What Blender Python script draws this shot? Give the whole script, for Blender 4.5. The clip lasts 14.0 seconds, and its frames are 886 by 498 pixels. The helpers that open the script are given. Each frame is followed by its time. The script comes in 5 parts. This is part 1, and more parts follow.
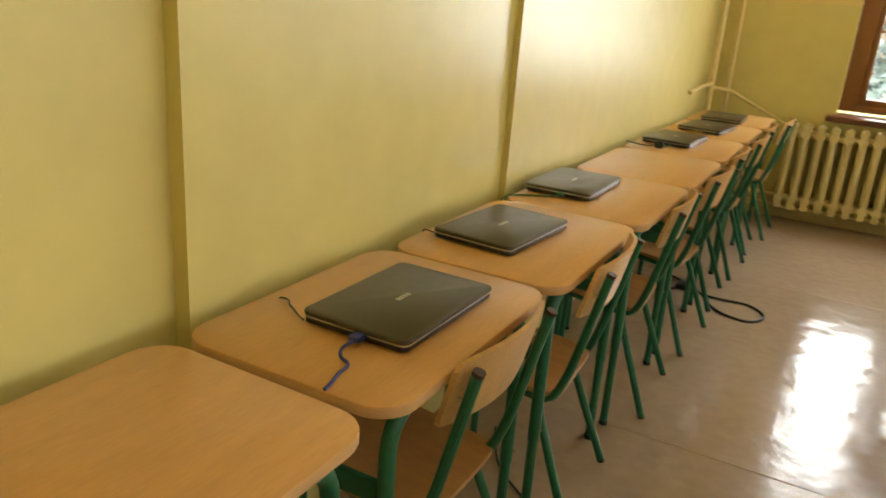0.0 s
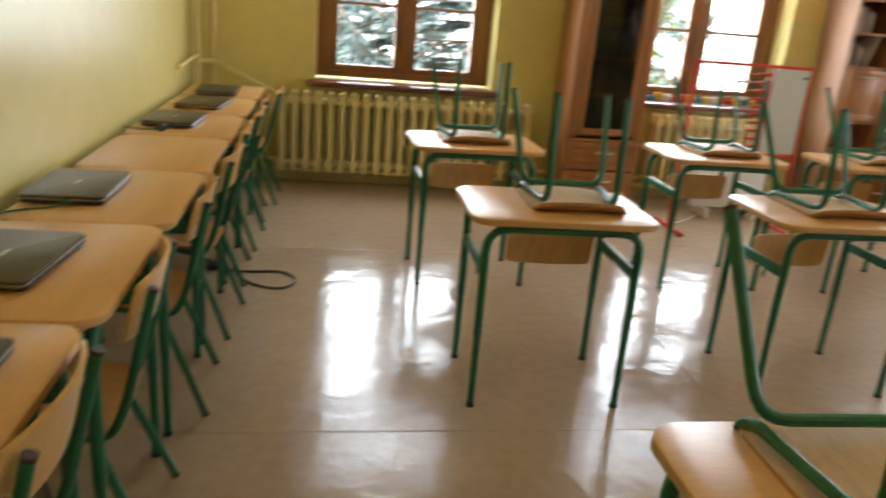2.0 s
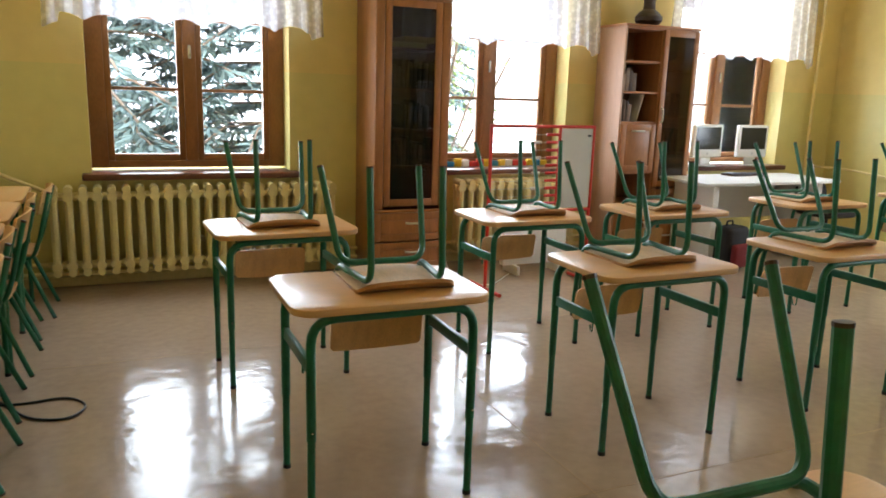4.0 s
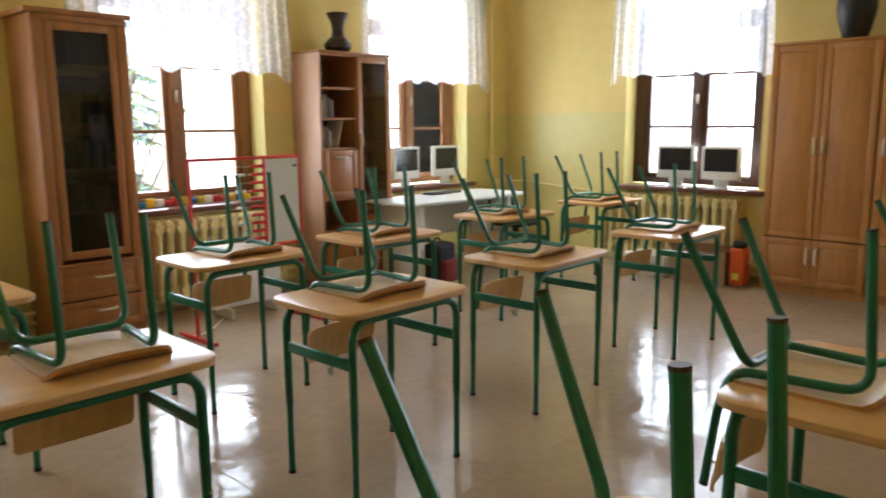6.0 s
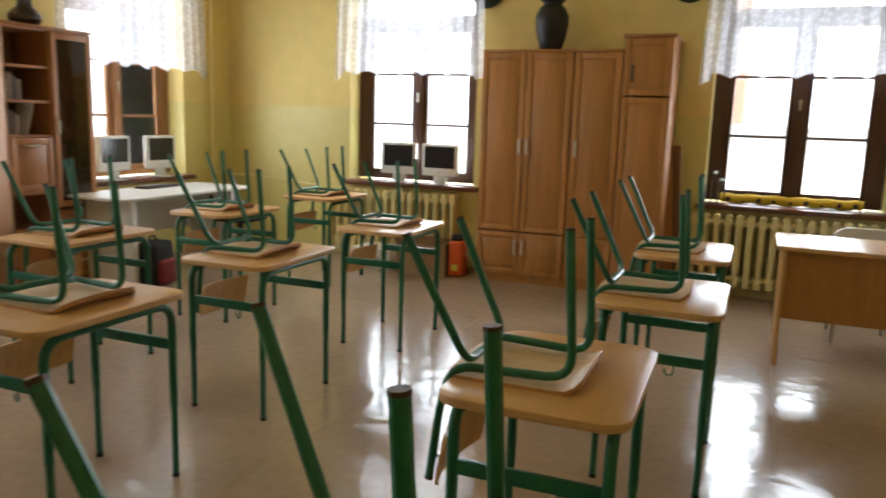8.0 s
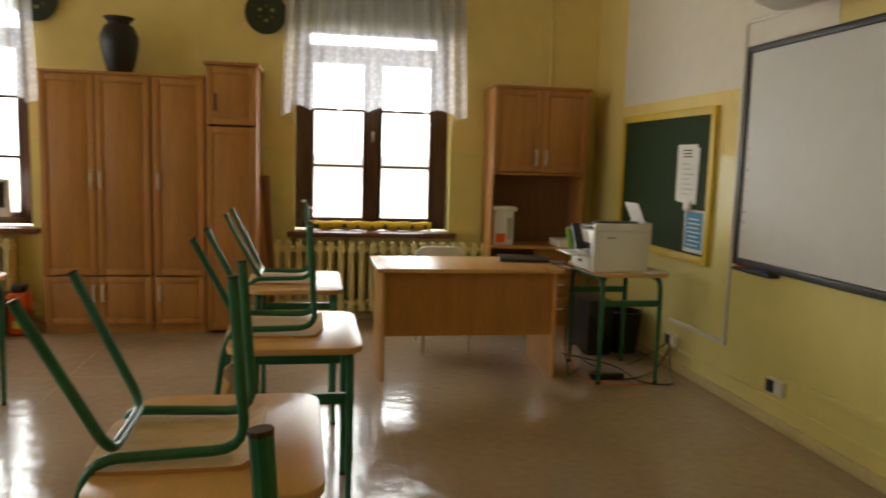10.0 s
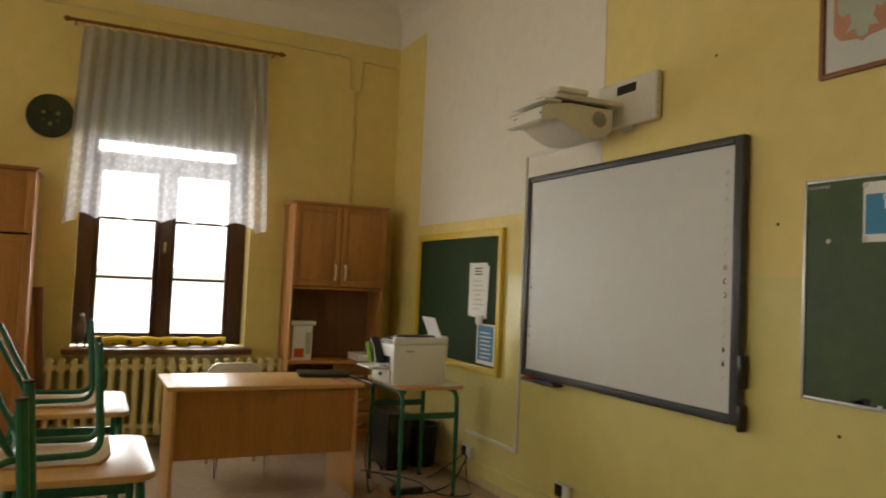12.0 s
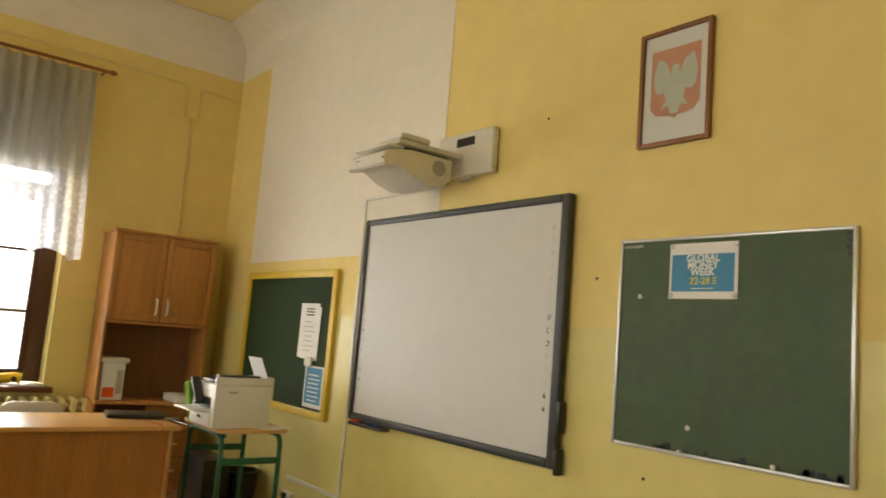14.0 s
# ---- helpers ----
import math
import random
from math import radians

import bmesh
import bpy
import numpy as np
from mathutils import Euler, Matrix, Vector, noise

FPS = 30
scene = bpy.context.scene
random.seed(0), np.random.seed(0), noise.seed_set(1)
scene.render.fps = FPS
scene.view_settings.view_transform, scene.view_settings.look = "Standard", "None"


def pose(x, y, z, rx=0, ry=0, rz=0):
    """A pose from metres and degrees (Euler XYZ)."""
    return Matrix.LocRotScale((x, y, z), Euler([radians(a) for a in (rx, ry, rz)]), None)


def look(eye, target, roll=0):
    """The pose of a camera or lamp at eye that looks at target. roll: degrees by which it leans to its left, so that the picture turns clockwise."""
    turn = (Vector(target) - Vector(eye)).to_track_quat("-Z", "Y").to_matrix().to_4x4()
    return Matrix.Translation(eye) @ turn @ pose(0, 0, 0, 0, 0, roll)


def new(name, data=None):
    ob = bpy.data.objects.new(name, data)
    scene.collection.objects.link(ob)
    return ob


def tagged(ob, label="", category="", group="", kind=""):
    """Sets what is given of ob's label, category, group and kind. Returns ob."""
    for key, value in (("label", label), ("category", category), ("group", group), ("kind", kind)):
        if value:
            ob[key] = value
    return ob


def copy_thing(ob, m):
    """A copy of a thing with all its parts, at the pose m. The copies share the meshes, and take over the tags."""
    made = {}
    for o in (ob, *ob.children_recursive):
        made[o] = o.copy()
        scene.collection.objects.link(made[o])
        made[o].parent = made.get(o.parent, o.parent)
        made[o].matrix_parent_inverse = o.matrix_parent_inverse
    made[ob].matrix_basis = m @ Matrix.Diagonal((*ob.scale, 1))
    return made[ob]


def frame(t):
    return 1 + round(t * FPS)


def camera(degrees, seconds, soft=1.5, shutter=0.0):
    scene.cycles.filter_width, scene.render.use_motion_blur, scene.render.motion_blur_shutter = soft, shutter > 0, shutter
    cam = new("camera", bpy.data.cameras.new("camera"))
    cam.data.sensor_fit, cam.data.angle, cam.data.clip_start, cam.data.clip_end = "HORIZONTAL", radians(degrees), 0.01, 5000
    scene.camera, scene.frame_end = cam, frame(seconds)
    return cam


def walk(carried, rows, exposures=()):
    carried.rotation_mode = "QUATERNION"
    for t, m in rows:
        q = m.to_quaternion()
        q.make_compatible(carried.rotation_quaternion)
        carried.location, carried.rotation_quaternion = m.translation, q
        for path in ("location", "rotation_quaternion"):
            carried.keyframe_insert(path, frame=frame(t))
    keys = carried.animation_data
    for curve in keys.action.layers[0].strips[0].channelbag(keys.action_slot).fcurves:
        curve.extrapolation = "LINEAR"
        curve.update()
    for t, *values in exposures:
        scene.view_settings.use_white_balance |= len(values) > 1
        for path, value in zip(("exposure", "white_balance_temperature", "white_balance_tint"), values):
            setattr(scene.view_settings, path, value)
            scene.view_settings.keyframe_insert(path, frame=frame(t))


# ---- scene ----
cam = camera(61.2, 14.0, 1.7, 0.5)
PATH = [
    (0, (1.08, 1.785, 1.41), (0.181, 3.454, 0.772), 4.3),
    (0.5, (0.959, 1.77, 1.447), (0.281, 3.511, 0.734), 4.5),
    (1, (0.954, 1.791, 1.447), (0.51, 3.607, 0.736), 3.4),
    (1.5, (1.027, 1.816, 1.461), (0.853, 3.68, 0.759), 3.9),
    (2, (1.001, 1.856, 1.464), (1.317, 3.729, 0.838), 4.9),
    (2.5, (0.973, 1.912, 1.482), (1.546, 3.755, 0.957), 1.6),
    (2.7, (0.96, 1.921, 1.484), (1.614, 3.748, 0.998), 0.6),
    (4.8, (1.101, 2.197, 1.42), (2.042, 3.924, 1.053), 3.2),
    (5, (1.117, 2.219, 1.422), (2.16, 3.887, 1.061), 2.5),
    (5.5, (1.03, 2.338, 1.452), (2.338, 3.814, 1.122), 1.1),
    (6, (1.087, 2.341, 1.439), (2.526, 3.69, 1.11), -0.4),
    (6.5, (1.076, 2.351, 1.448), (2.664, 3.521, 1.117), -0.6),
    (7, (1.055, 2.342, 1.456), (2.721, 3.397, 1.127), -0.4),
    (7.2, (1.065, 2.326, 1.46), (2.753, 3.346, 1.127), -0.3),
    (9.3, (1.309, 2.549, 1.432), (3.291, 2.64, 1.179), 3.0),
    (9.5, (1.304, 2.575, 1.443), (3.29, 2.564, 1.206), 2.1),
    (10, (1.343, 2.621, 1.453), (3.299, 2.277, 1.224), 1.7),
    (10.5, (1.348, 2.657, 1.447), (3.273, 2.147, 1.262), 2.0),
    (11, (1.297, 2.649, 1.468), (3.179, 1.977, 1.373), 2.3),
    (11.5, (1.273, 2.66, 1.462), (3.133, 1.924, 1.488), 2.3),
    (12, (1.295, 2.691, 1.457), (3.101, 1.836, 1.551), 2.5),
    (12.5, (1.297, 2.743, 1.445), (3.032, 1.761, 1.601), 2.5),
    (13, (1.305, 2.727, 1.453), (2.986, 1.656, 1.62), 2.7),
    (13.5, (1.304, 2.711, 1.439), (2.931, 1.568, 1.653), 3.1),
    (14, (1.304, 2.703, 1.436), (2.872, 1.485, 1.678), 4.7),
]
walk(cam, [(t, look(eye, target, roll)) for t, eye, target, roll in PATH],
     ((0, 3.65, 6900, 10), (1, 3.48, 6800, 10), (2, 3.38, 6200, 10), (2.7, 3.38, 5950, 10), (5, 3.18, 5850, 10), (7, 3.07, 5900, 10), (9.5, 2.6, 6850, 10), (12, 2.55, 7050, 10), (13, 2.85, 7100, 10), (14, 3.25, 7300, 10)))

# ---- world, sun, exposure ----
world = bpy.data.worlds.new("world")
scene.world = world
world.use_nodes = True
wn = world.node_tree.nodes
sky = wn.new("ShaderNodeTexSky")
sky.sky_type = "NISHITA"
sky.sun_disc = False
sky.sun_elevation = radians(38)
sky.sun_rotation = radians(200)
sky.dust_density = 6.0
sky.air_density = 1.0
sky.ozone_density = 0.6
wn["Background"].inputs[1].default_value = 0.15
cloud = wn.new("ShaderNodeMix")
cloud.data_type = "RGBA"
cloud.inputs["Factor"].default_value = 0.75
cloud.inputs["B"].default_value = (5.6, 5.9, 6.2, 1)
world.node_tree.links.new(sky.outputs[0], cloud.inputs["A"])
world.node_tree.links.new(cloud.outputs["Result"], wn["Background"].inputs[0])
sun = new("sun", bpy.data.lights.new("sun", "SUN"))
sun.data.energy, sun.data.angle, sun.data.color = 1.4, radians(14), (1.0, 0.95, 0.87)
sun.matrix_world = look((-8, -16, 20), (4, 4, 0))


# daylight in the five window openings
WINDOW_WATTS = 13.0
for at, turn in (((1.60, 8.22, 2.05), 0), ((4.09, 8.22, 2.05), 0), ((6.71, 8.22, 2.05), 0), ((8.47, 5.65, 2.05), -90), ((8.47, 2.08, 2.05), -90)):
    lamp = new("window_daylight", bpy.data.lights.new("window_daylight", "AREA"))
    lamp.data.shape, lamp.data.size, lamp.data.size_y = "RECTANGLE", 1.30, 2.40
    lamp.data.energy, lamp.data.color = WINDOW_WATTS, (0.93, 0.98, 1.0)
    lamp.matrix_world = pose(*at, -90, 0, turn)


# ---- materials ----
def material(name, color, rough=0.5, var=0.12, scale=6.0, stretch=(1, 1, 1), bump=0.0, bump_scale=120.0, metal=0.0, coat=0.0, rvar=0.1, spread=0.0):
    m = bpy.data.materials.new(name)
    m.use_nodes = True
    nt = m.node_tree
    n, link = nt.nodes, nt.links.new
    bsdf = n["Principled BSDF"]
    tc, mp = n.new("ShaderNodeTexCoord"), n.new("ShaderNodeMapping")
    mp.inputs["Scale"].default_value = stretch
    link(tc.outputs["Object"], mp.inputs["Vector"])
    fine, wide = n.new("ShaderNodeTexNoise"), n.new("ShaderNodeTexNoise")
    fine.inputs["Scale"].default_value, fine.inputs["Detail"].default_value = scale * 6, 6
    wide.inputs["Scale"].default_value, wide.inputs["Detail"].default_value = scale * 0.6, 3
    link(mp.outputs[0], fine.inputs["Vector"])
    link(mp.outputs[0], wide.inputs["Vector"])
    add = n.new("ShaderNodeMath")
    add.operation = "ADD"
    link(fine.outputs["Fac"], add.inputs[0])
    link(wide.outputs["Fac"], add.inputs[1])
    half = n.new("ShaderNodeMapRange")
    half.inputs["From Min"].default_value, half.inputs["From Max"].default_value = 0.7, 1.3
    link(add.outputs[0], half.inputs["Value"])
    mix = n.new("ShaderNodeMix")
    mix.data_type = "RGBA"
    mix.inputs["A"].default_value = (*[max(0, c * (1 - var)) for c in color], 1)
    mix.inputs["B"].default_value = (*[min(1, c * (1 + var)) for c in color], 1)
    link(half.outputs[0], mix.inputs["Factor"])
    out = mix.outputs["Result"]
    if spread:
        info, hsv, rng = n.new("ShaderNodeObjectInfo"), n.new("ShaderNodeHueSaturation"), n.new("ShaderNodeMapRange")
        rng.inputs["To Min"].default_value, rng.inputs["To Max"].default_value = 1 - spread, 1 + spread
        link(info.outputs["Random"], rng.inputs["Value"])
        link(rng.outputs[0], hsv.inputs["Value"])
        link(out, hsv.inputs["Color"])
        out = hsv.outputs[0]
    link(out, bsdf.inputs["Base Color"])
    rr = n.new("ShaderNodeMapRange")
    rr.inputs["To Min"].default_value, rr.inputs["To Max"].default_value = max(0.02, rough - rvar * 0.5), min(1, rough + rvar * 0.5)
    link(wide.outputs["Fac"], rr.inputs["Value"])
    link(rr.outputs[0], bsdf.inputs["Roughness"])
    bsdf.inputs["Metallic"].default_value = metal
    bsdf.inputs["Coat Weight"].default_value = coat
    bsdf.inputs["Coat Roughness"].default_value = 0.12
    if bump:
        bn, bp = n.new("ShaderNodeTexNoise"), n.new("ShaderNodeBump")
        bn.inputs["Scale"].default_value, bn.inputs["Detail"].default_value = bump_scale, 2
        link(tc.outputs["Object"], bn.inputs["Vector"])
        bp.inputs["Strength"].default_value, bp.inputs["Distance"].default_value = bump, 0.01
        link(bn.outputs["Fac"], bp.inputs["Height"])
        link(bp.outputs[0], bsdf.inputs["Normal"])
    return m


def glass(name, tint=(1, 1, 1), gloss=1.0):
    m = bpy.data.materials.new(name)
    m.use_nodes = True
    n, link = m.node_tree.nodes, m.node_tree.links.new
    n.remove(n["Principled BSDF"])
    tr, gl, fr, mx = n.new("ShaderNodeBsdfTransparent"), n.new("ShaderNodeBsdfGlossy"), n.new("ShaderNodeFresnel"), n.new("ShaderNodeMixShader")
    tr.inputs[0].default_value = (*tint, 1)
    gl.inputs["Roughness"].default_value = 0.02
    fr.inputs["IOR"].default_value = 1.45
    link(fr.outputs[0], mx.inputs[0])
    link(tr.outputs[0], mx.inputs[1])
    link(gl.outputs[0], mx.inputs[2])
    link(mx.outputs[0], n["Material Output"].inputs[0])
    return m


def cloth(name, color, clear, lace=False):
    """Sheer woven cloth: light falls through it, and a lace pattern opens it up."""
    m = bpy.data.materials.new(name)
    m.use_nodes = True
    n, link = m.node_tree.nodes, m.node_tree.links.new
    n.remove(n["Principled BSDF"])
    tr, df, tl = n.new("ShaderNodeBsdfTransparent"), n.new("ShaderNodeBsdfDiffuse"), n.new("ShaderNodeBsdfTranslucent")
    a, b = n.new("ShaderNodeMixShader"), n.new("ShaderNodeMixShader")
    df.inputs[0].default_value = tl.inputs[0].default_value = (*color, 1)
    a.inputs[0].default_value = 0.55
    link(df.outputs[0], a.inputs[1])
    link(tl.outputs[0], a.inputs[2])
    tc, vo, mr = n.new("ShaderNodeTexCoord"), n.new("ShaderNodeTexVoronoi"), n.new("ShaderNodeMapRange")
    vo.inputs["Scale"].default_value = 26
    link(tc.outputs["Object"], vo.inputs["Vector"])
    link(vo.outputs["Distance"], mr.inputs["Value"])
    mr.inputs["From Min"].default_value, mr.inputs["From Max"].default_value = 0.2, 0.6
    mr.inputs["To Min"].default_value, mr.inputs["To Max"].default_value = (clear * 0.85, clear * 1.12) if lace else (clear, clear)
    link(mr.outputs[0], b.inputs[0])
    link(a.outputs[0], b.inputs[1])
    link(tr.outputs[0], b.inputs[2])
    link(b.outputs[0], n["Material Output"].inputs[0])
    return m


M = {}
M["wall"] = material("yellow_wall_paint", (0.80, 0.63, 0.24), 0.75, 0.05, 1.2, bump=0.12, bump_scale=60)
M["dado"] = material("glossy_olive_yellow_oil_paint", (0.72, 0.62, 0.23), 0.35, 0.05, 1.2, bump=0.05, bump_scale=18, rvar=0.16)
M["white_wall"] = material("cream_white_wall_paint", (0.80, 0.74, 0.64), 0.8, 0.04, 1.5, bump=0.1, bump_scale=60)
M["ceiling"] = material("pale_yellow_ceiling_paint", (0.80, 0.68, 0.32), 0.85, 0.04, 1.0)
M["beech"] = material("beech_laminate", (0.66, 0.37, 0.14), 0.32, 0.08, 4.0, (1.2, 9, 6), bump=0.03, bump_scale=90, spread=0.06)
M["beech_edge"] = material("beech_edging", (0.60, 0.36, 0.16), 0.4, 0.12, 8.0, (1, 1, 14))
M["plywood"] = material("beech_plywood", (0.60, 0.35, 0.13), 0.35, 0.15, 4.0, (10, 1.2, 4), spread=0.08)
M["ply_edge"] = material("varnished_beech_plywood", (0.44, 0.225, 0.075), 0.35, 0.15, 4.0, (10, 1.2, 4), spread=0.08)
M["raw_ply"] = material("worn_underside_plywood", (0.58, 0.40, 0.22), 0.55, 0.18, 5.0, (8, 1.0, 4), spread=0.08)
M["green"] = material("green_painted_steel", (0.012, 0.125, 0.062), 0.33, 0.18, 10.0, bump=0.03, bump_scale=80)
M["cap"] = material("dark_brown_plastic_cap", (0.05, 0.025, 0.015), 0.5)
M["rubber"] = material("dark_rubber", (0.02, 0.025, 0.022), 0.7)
M["floor"] = material("worn_beige_linoleum", (0.39, 0.285, 0.20), 0.15, 0.1, 3.0, bump=0.36, bump_scale=8, rvar=0.12)
M["skirting"] = material("cream_skirting_paint", (0.62, 0.50, 0.24), 0.5)
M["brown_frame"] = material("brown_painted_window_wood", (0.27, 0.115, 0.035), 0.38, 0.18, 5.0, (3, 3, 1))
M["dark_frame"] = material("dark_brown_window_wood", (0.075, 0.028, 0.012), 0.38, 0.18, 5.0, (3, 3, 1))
M["sill"] = material("dark_red_brown_sill_paint", (0.13, 0.045, 0.022), 0.3, 0.18, 5.0)
M["glass"] = glass("window_glass")
M["dark_glass"] = glass("tinted_cabinet_glass", (0.55, 0.5, 0.45))
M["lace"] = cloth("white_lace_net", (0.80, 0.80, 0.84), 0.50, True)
# white net, its colour greyed to paint in the shade of the blind
M["net"] = cloth("gathered_net_in_blind_shade", (0.52, 0.51, 0.47), 0.12, True)
M["blind"] = material("grey_roller_blind_cloth", (0.42, 0.41, 0.37), 0.9)
M["rod"] = material("varnished_curtain_rod_wood", (0.26, 0.09, 0.02), 0.35, 0.2, 8.0)
M["radiator"] = material("cream_yellow_radiator_enamel", (0.76, 0.64, 0.30), 0.35, 0.08, 5.0, spread=0.03)
M["pipe"] = material("cream_painted_pipe", (0.76, 0.62, 0.28), 0.4, 0.08, 5.0)
M["alder"] = material("alder_veneer", (0.45, 0.20, 0.054), 0.42, 0.18, 3.0, (9, 9, 0.8), spread=0.05)
M["alder_red"] = material("red_brown_cabinet_veneer", (0.37, 0.155, 0.050), 0.40, 0.2, 3.0, (9, 9, 0.8), spread=0.04)
M["alder_dark"] = material("cabinet_back_board", (0.24, 0.115, 0.05), 0.6, 0.15, 3.0, (9, 9, 0.8))
M["pale_veneer"] = material("pale_pinkish_side_board", (0.50, 0.30, 0.19), 0.45, 0.12, 3.0, (9, 9, 0.8))
M["chrome"] = material("brushed_metal_handle", (0.72, 0.70, 0.66), 0.25, 0.05, 8.0, metal=1.0)
M["white"] = material("white_plastic", (0.78, 0.77, 0.74), 0.35, 0.03, 6.0)
M["offwhite"] = material("off_white_plastic", (0.74, 0.70, 0.62), 0.4, 0.04, 6.0)
M["white_board"] = material("white_board_surface", (0.64, 0.63, 0.605), 0.52, 0.03, 2.0)
M["black"] = material("black_plastic", (0.012, 0.012, 0.013), 0.3, 0.2, 8.0)
M["screen"] = material("dark_screen_glass", (0.010, 0.010, 0.012), 0.16, 0.05, 3.0)
M["lid"] = material("dark_brown_grey_laptop_lid", (0.045, 0.040, 0.024), 0.34, 0.12, 60.0)
M["silver"] = material("silver_trim", (0.55, 0.54, 0.50), 0.3, 0.05, 8.0, metal=0.8)
M["grey_frame"] = material("dark_grey_board_frame", (0.045, 0.047, 0.05), 0.4, 0.1, 8.0)
M["chalk"] = material("green_chalkboard_steel", (0.040, 0.077, 0.019), 0.5, 0.18, 3.0, rvar=0.2)
M["felt"] = material("dark_green_pinboard_cloth", (0.020, 0.043, 0.012), 0.9, 0.2, 30.0)
M["yellow_frame"] = material("yellow_painted_board_frame", (0.72, 0.50, 0.05), 0.45, 0.08, 6.0)
M["alu"] = material("aluminium_trim", (0.62, 0.62, 0.60), 0.35, 0.06, 8.0, metal=0.7)
M["paper"] = material("white_paper", (0.82, 0.80, 0.76), 0.8, 0.03, 6.0)
M["ink"] = material("dark_grey_ink", (0.05, 0.05, 0.055), 0.8)
M["pale_ink"] = material("pale_grey_ink", (0.45, 0.44, 0.42), 0.8)
M["faint_ink"] = material("faint_grey_ink", (0.58, 0.57, 0.54), 0.8)
M["blue"] = material("blue_print", (0.045, 0.25, 0.45), 0.6, 0.05, 4.0)
M["navy"] = material("deep_blue_cable", (0.03, 0.05, 0.24), 0.45)
M["print_yellow"] = material("yellow_print", (0.75, 0.62, 0.08), 0.7)
M["emblem_red"] = material("faded_red_print", (0.66, 0.27, 0.17), 0.7, 0.06, 6.0)
M["emblem_pale"] = material("pale_grey_green_print", (0.56, 0.60, 0.50), 0.7, 0.08, 12.0)
M["frame_wood"] = material("brown_picture_frame_wood", (0.24, 0.09, 0.025), 0.4, 0.2, 8.0)
M["red"] = material("red_painted_steel", (0.60, 0.035, 0.022), 0.4, 0.1, 6.0)
M["pink"] = material("pink_beads", (0.62, 0.18, 0.16), 0.4)
M["bead"] = material("white_beads", (0.75, 0.72, 0.68), 0.4)
M["clay"] = material("black_glazed_clay", (0.012, 0.011, 0.011), 0.42, 0.3, 8.0, bump=0.2, bump_scale=40)
M["bronze"] = material("dark_brown_carved_clay", (0.045, 0.024, 0.014), 0.4, 0.4, 25.0, bump=0.5, bump_scale=60)
M["plate"] = material("dark_green_glazed_plate", (0.020, 0.030, 0.018), 0.18, 0.5, 14.0)
M["card"] = material("brown_cardboard", (0.42, 0.28, 0.16), 0.8, 0.1, 6.0)
M["orange"] = material("orange_red_plastic", (0.72, 0.10, 0.015), 0.4)
M["lime"] = material("lime_green_folder", (0.28, 0.52, 0.08), 0.5)
M["bag"] = material("black_fabric", (0.018, 0.017, 0.02), 0.85, 0.3, 20.0, bump=0.3, bump_scale=80)
M["maroon"] = material("dark_red_fabric", (0.20, 0.018, 0.022), 0.85, 0.2, 20.0)
M["book"] = material("mixed_book_spines", (0.22, 0.15, 0.10), 0.6, 0.3, 6.0, spread=0.7)
M["toy_yellow"] = material("yellow_toy_fabric", (0.80, 0.55, 0.03), 0.7)
M["spruce"] = material("blue_green_spruce_needles", (0.10, 0.15, 0.145), 0.7, 0.5, 1.2)
M["bark"] = material("grey_brown_bark", (0.12, 0.085, 0.06), 0.9, 0.3, 8.0, (1, 1, 0.3))
M["leaf"] = material("light_green_leaves", (0.16, 0.24, 0.06), 0.7, 0.4, 1.5)
M["ground"] = material("pale_gravel_and_grass", (0.42, 0.42, 0.38), 0.95, 0.3, 0.6)
M["brick"] = material("red_brown_brick", (0.30, 0.15, 0.10), 0.9, 0.25, 6.0)
M["mortar"] = material("pale_mortar", (0.45, 0.42, 0.38), 0.9)
M["roof"] = material("grey_roof_sheet", (0.30, 0.30, 0.31), 0.7)
M["plaster"] = material("pale_plaster", (0.78, 0.78, 0.76), 0.9, 0.06, 2.0)


# ---- mesh helpers ----
def box(bm, x0, y0, z0, x1, y1, z1, bevel=0.0, mat=0, segments=2):
    r = bmesh.ops.create_cube(bm, size=1.0, matrix=Matrix.Translation(((x0 + x1) / 2, (y0 + y1) / 2, (z0 + z1) / 2)) @ Matrix.Diagonal((abs(x1 - x0), abs(y1 - y0), abs(z1 - z0), 1)))
    vs = r["verts"]
    fs = {f for v in vs for f in v.link_faces}
    for f in fs:
        f.material_index = mat
    if bevel:
        es = list({e for v in vs for e in v.link_edges})
        bmesh.ops.bevel(bm, geom=es, offset=bevel, segments=segments, affect="EDGES", profile=0.5)
    return bm


def boxed(*args, **kw):
    return box(bmesh.new(), *args, **kw)


def fillet(pts, radius, steps=5):
    """A polyline with its inner corners rounded."""
    pts = [Vector(p) for p in pts]
    out = [pts[0]]
    for a, b, c in zip(pts, pts[1:], pts[2:]):
        r = min(radius, (a - b).length * 0.49, (c - b).length * 0.49)
        p, q = b + (a - b).normalized() * r, b + (c - b).normalized() * r
        for i in range(steps + 1):
            s = i / steps
            out.append((1 - s) ** 2 * p + 2 * s * (1 - s) * b + s * s * q)
    return out + [pts[-1]]


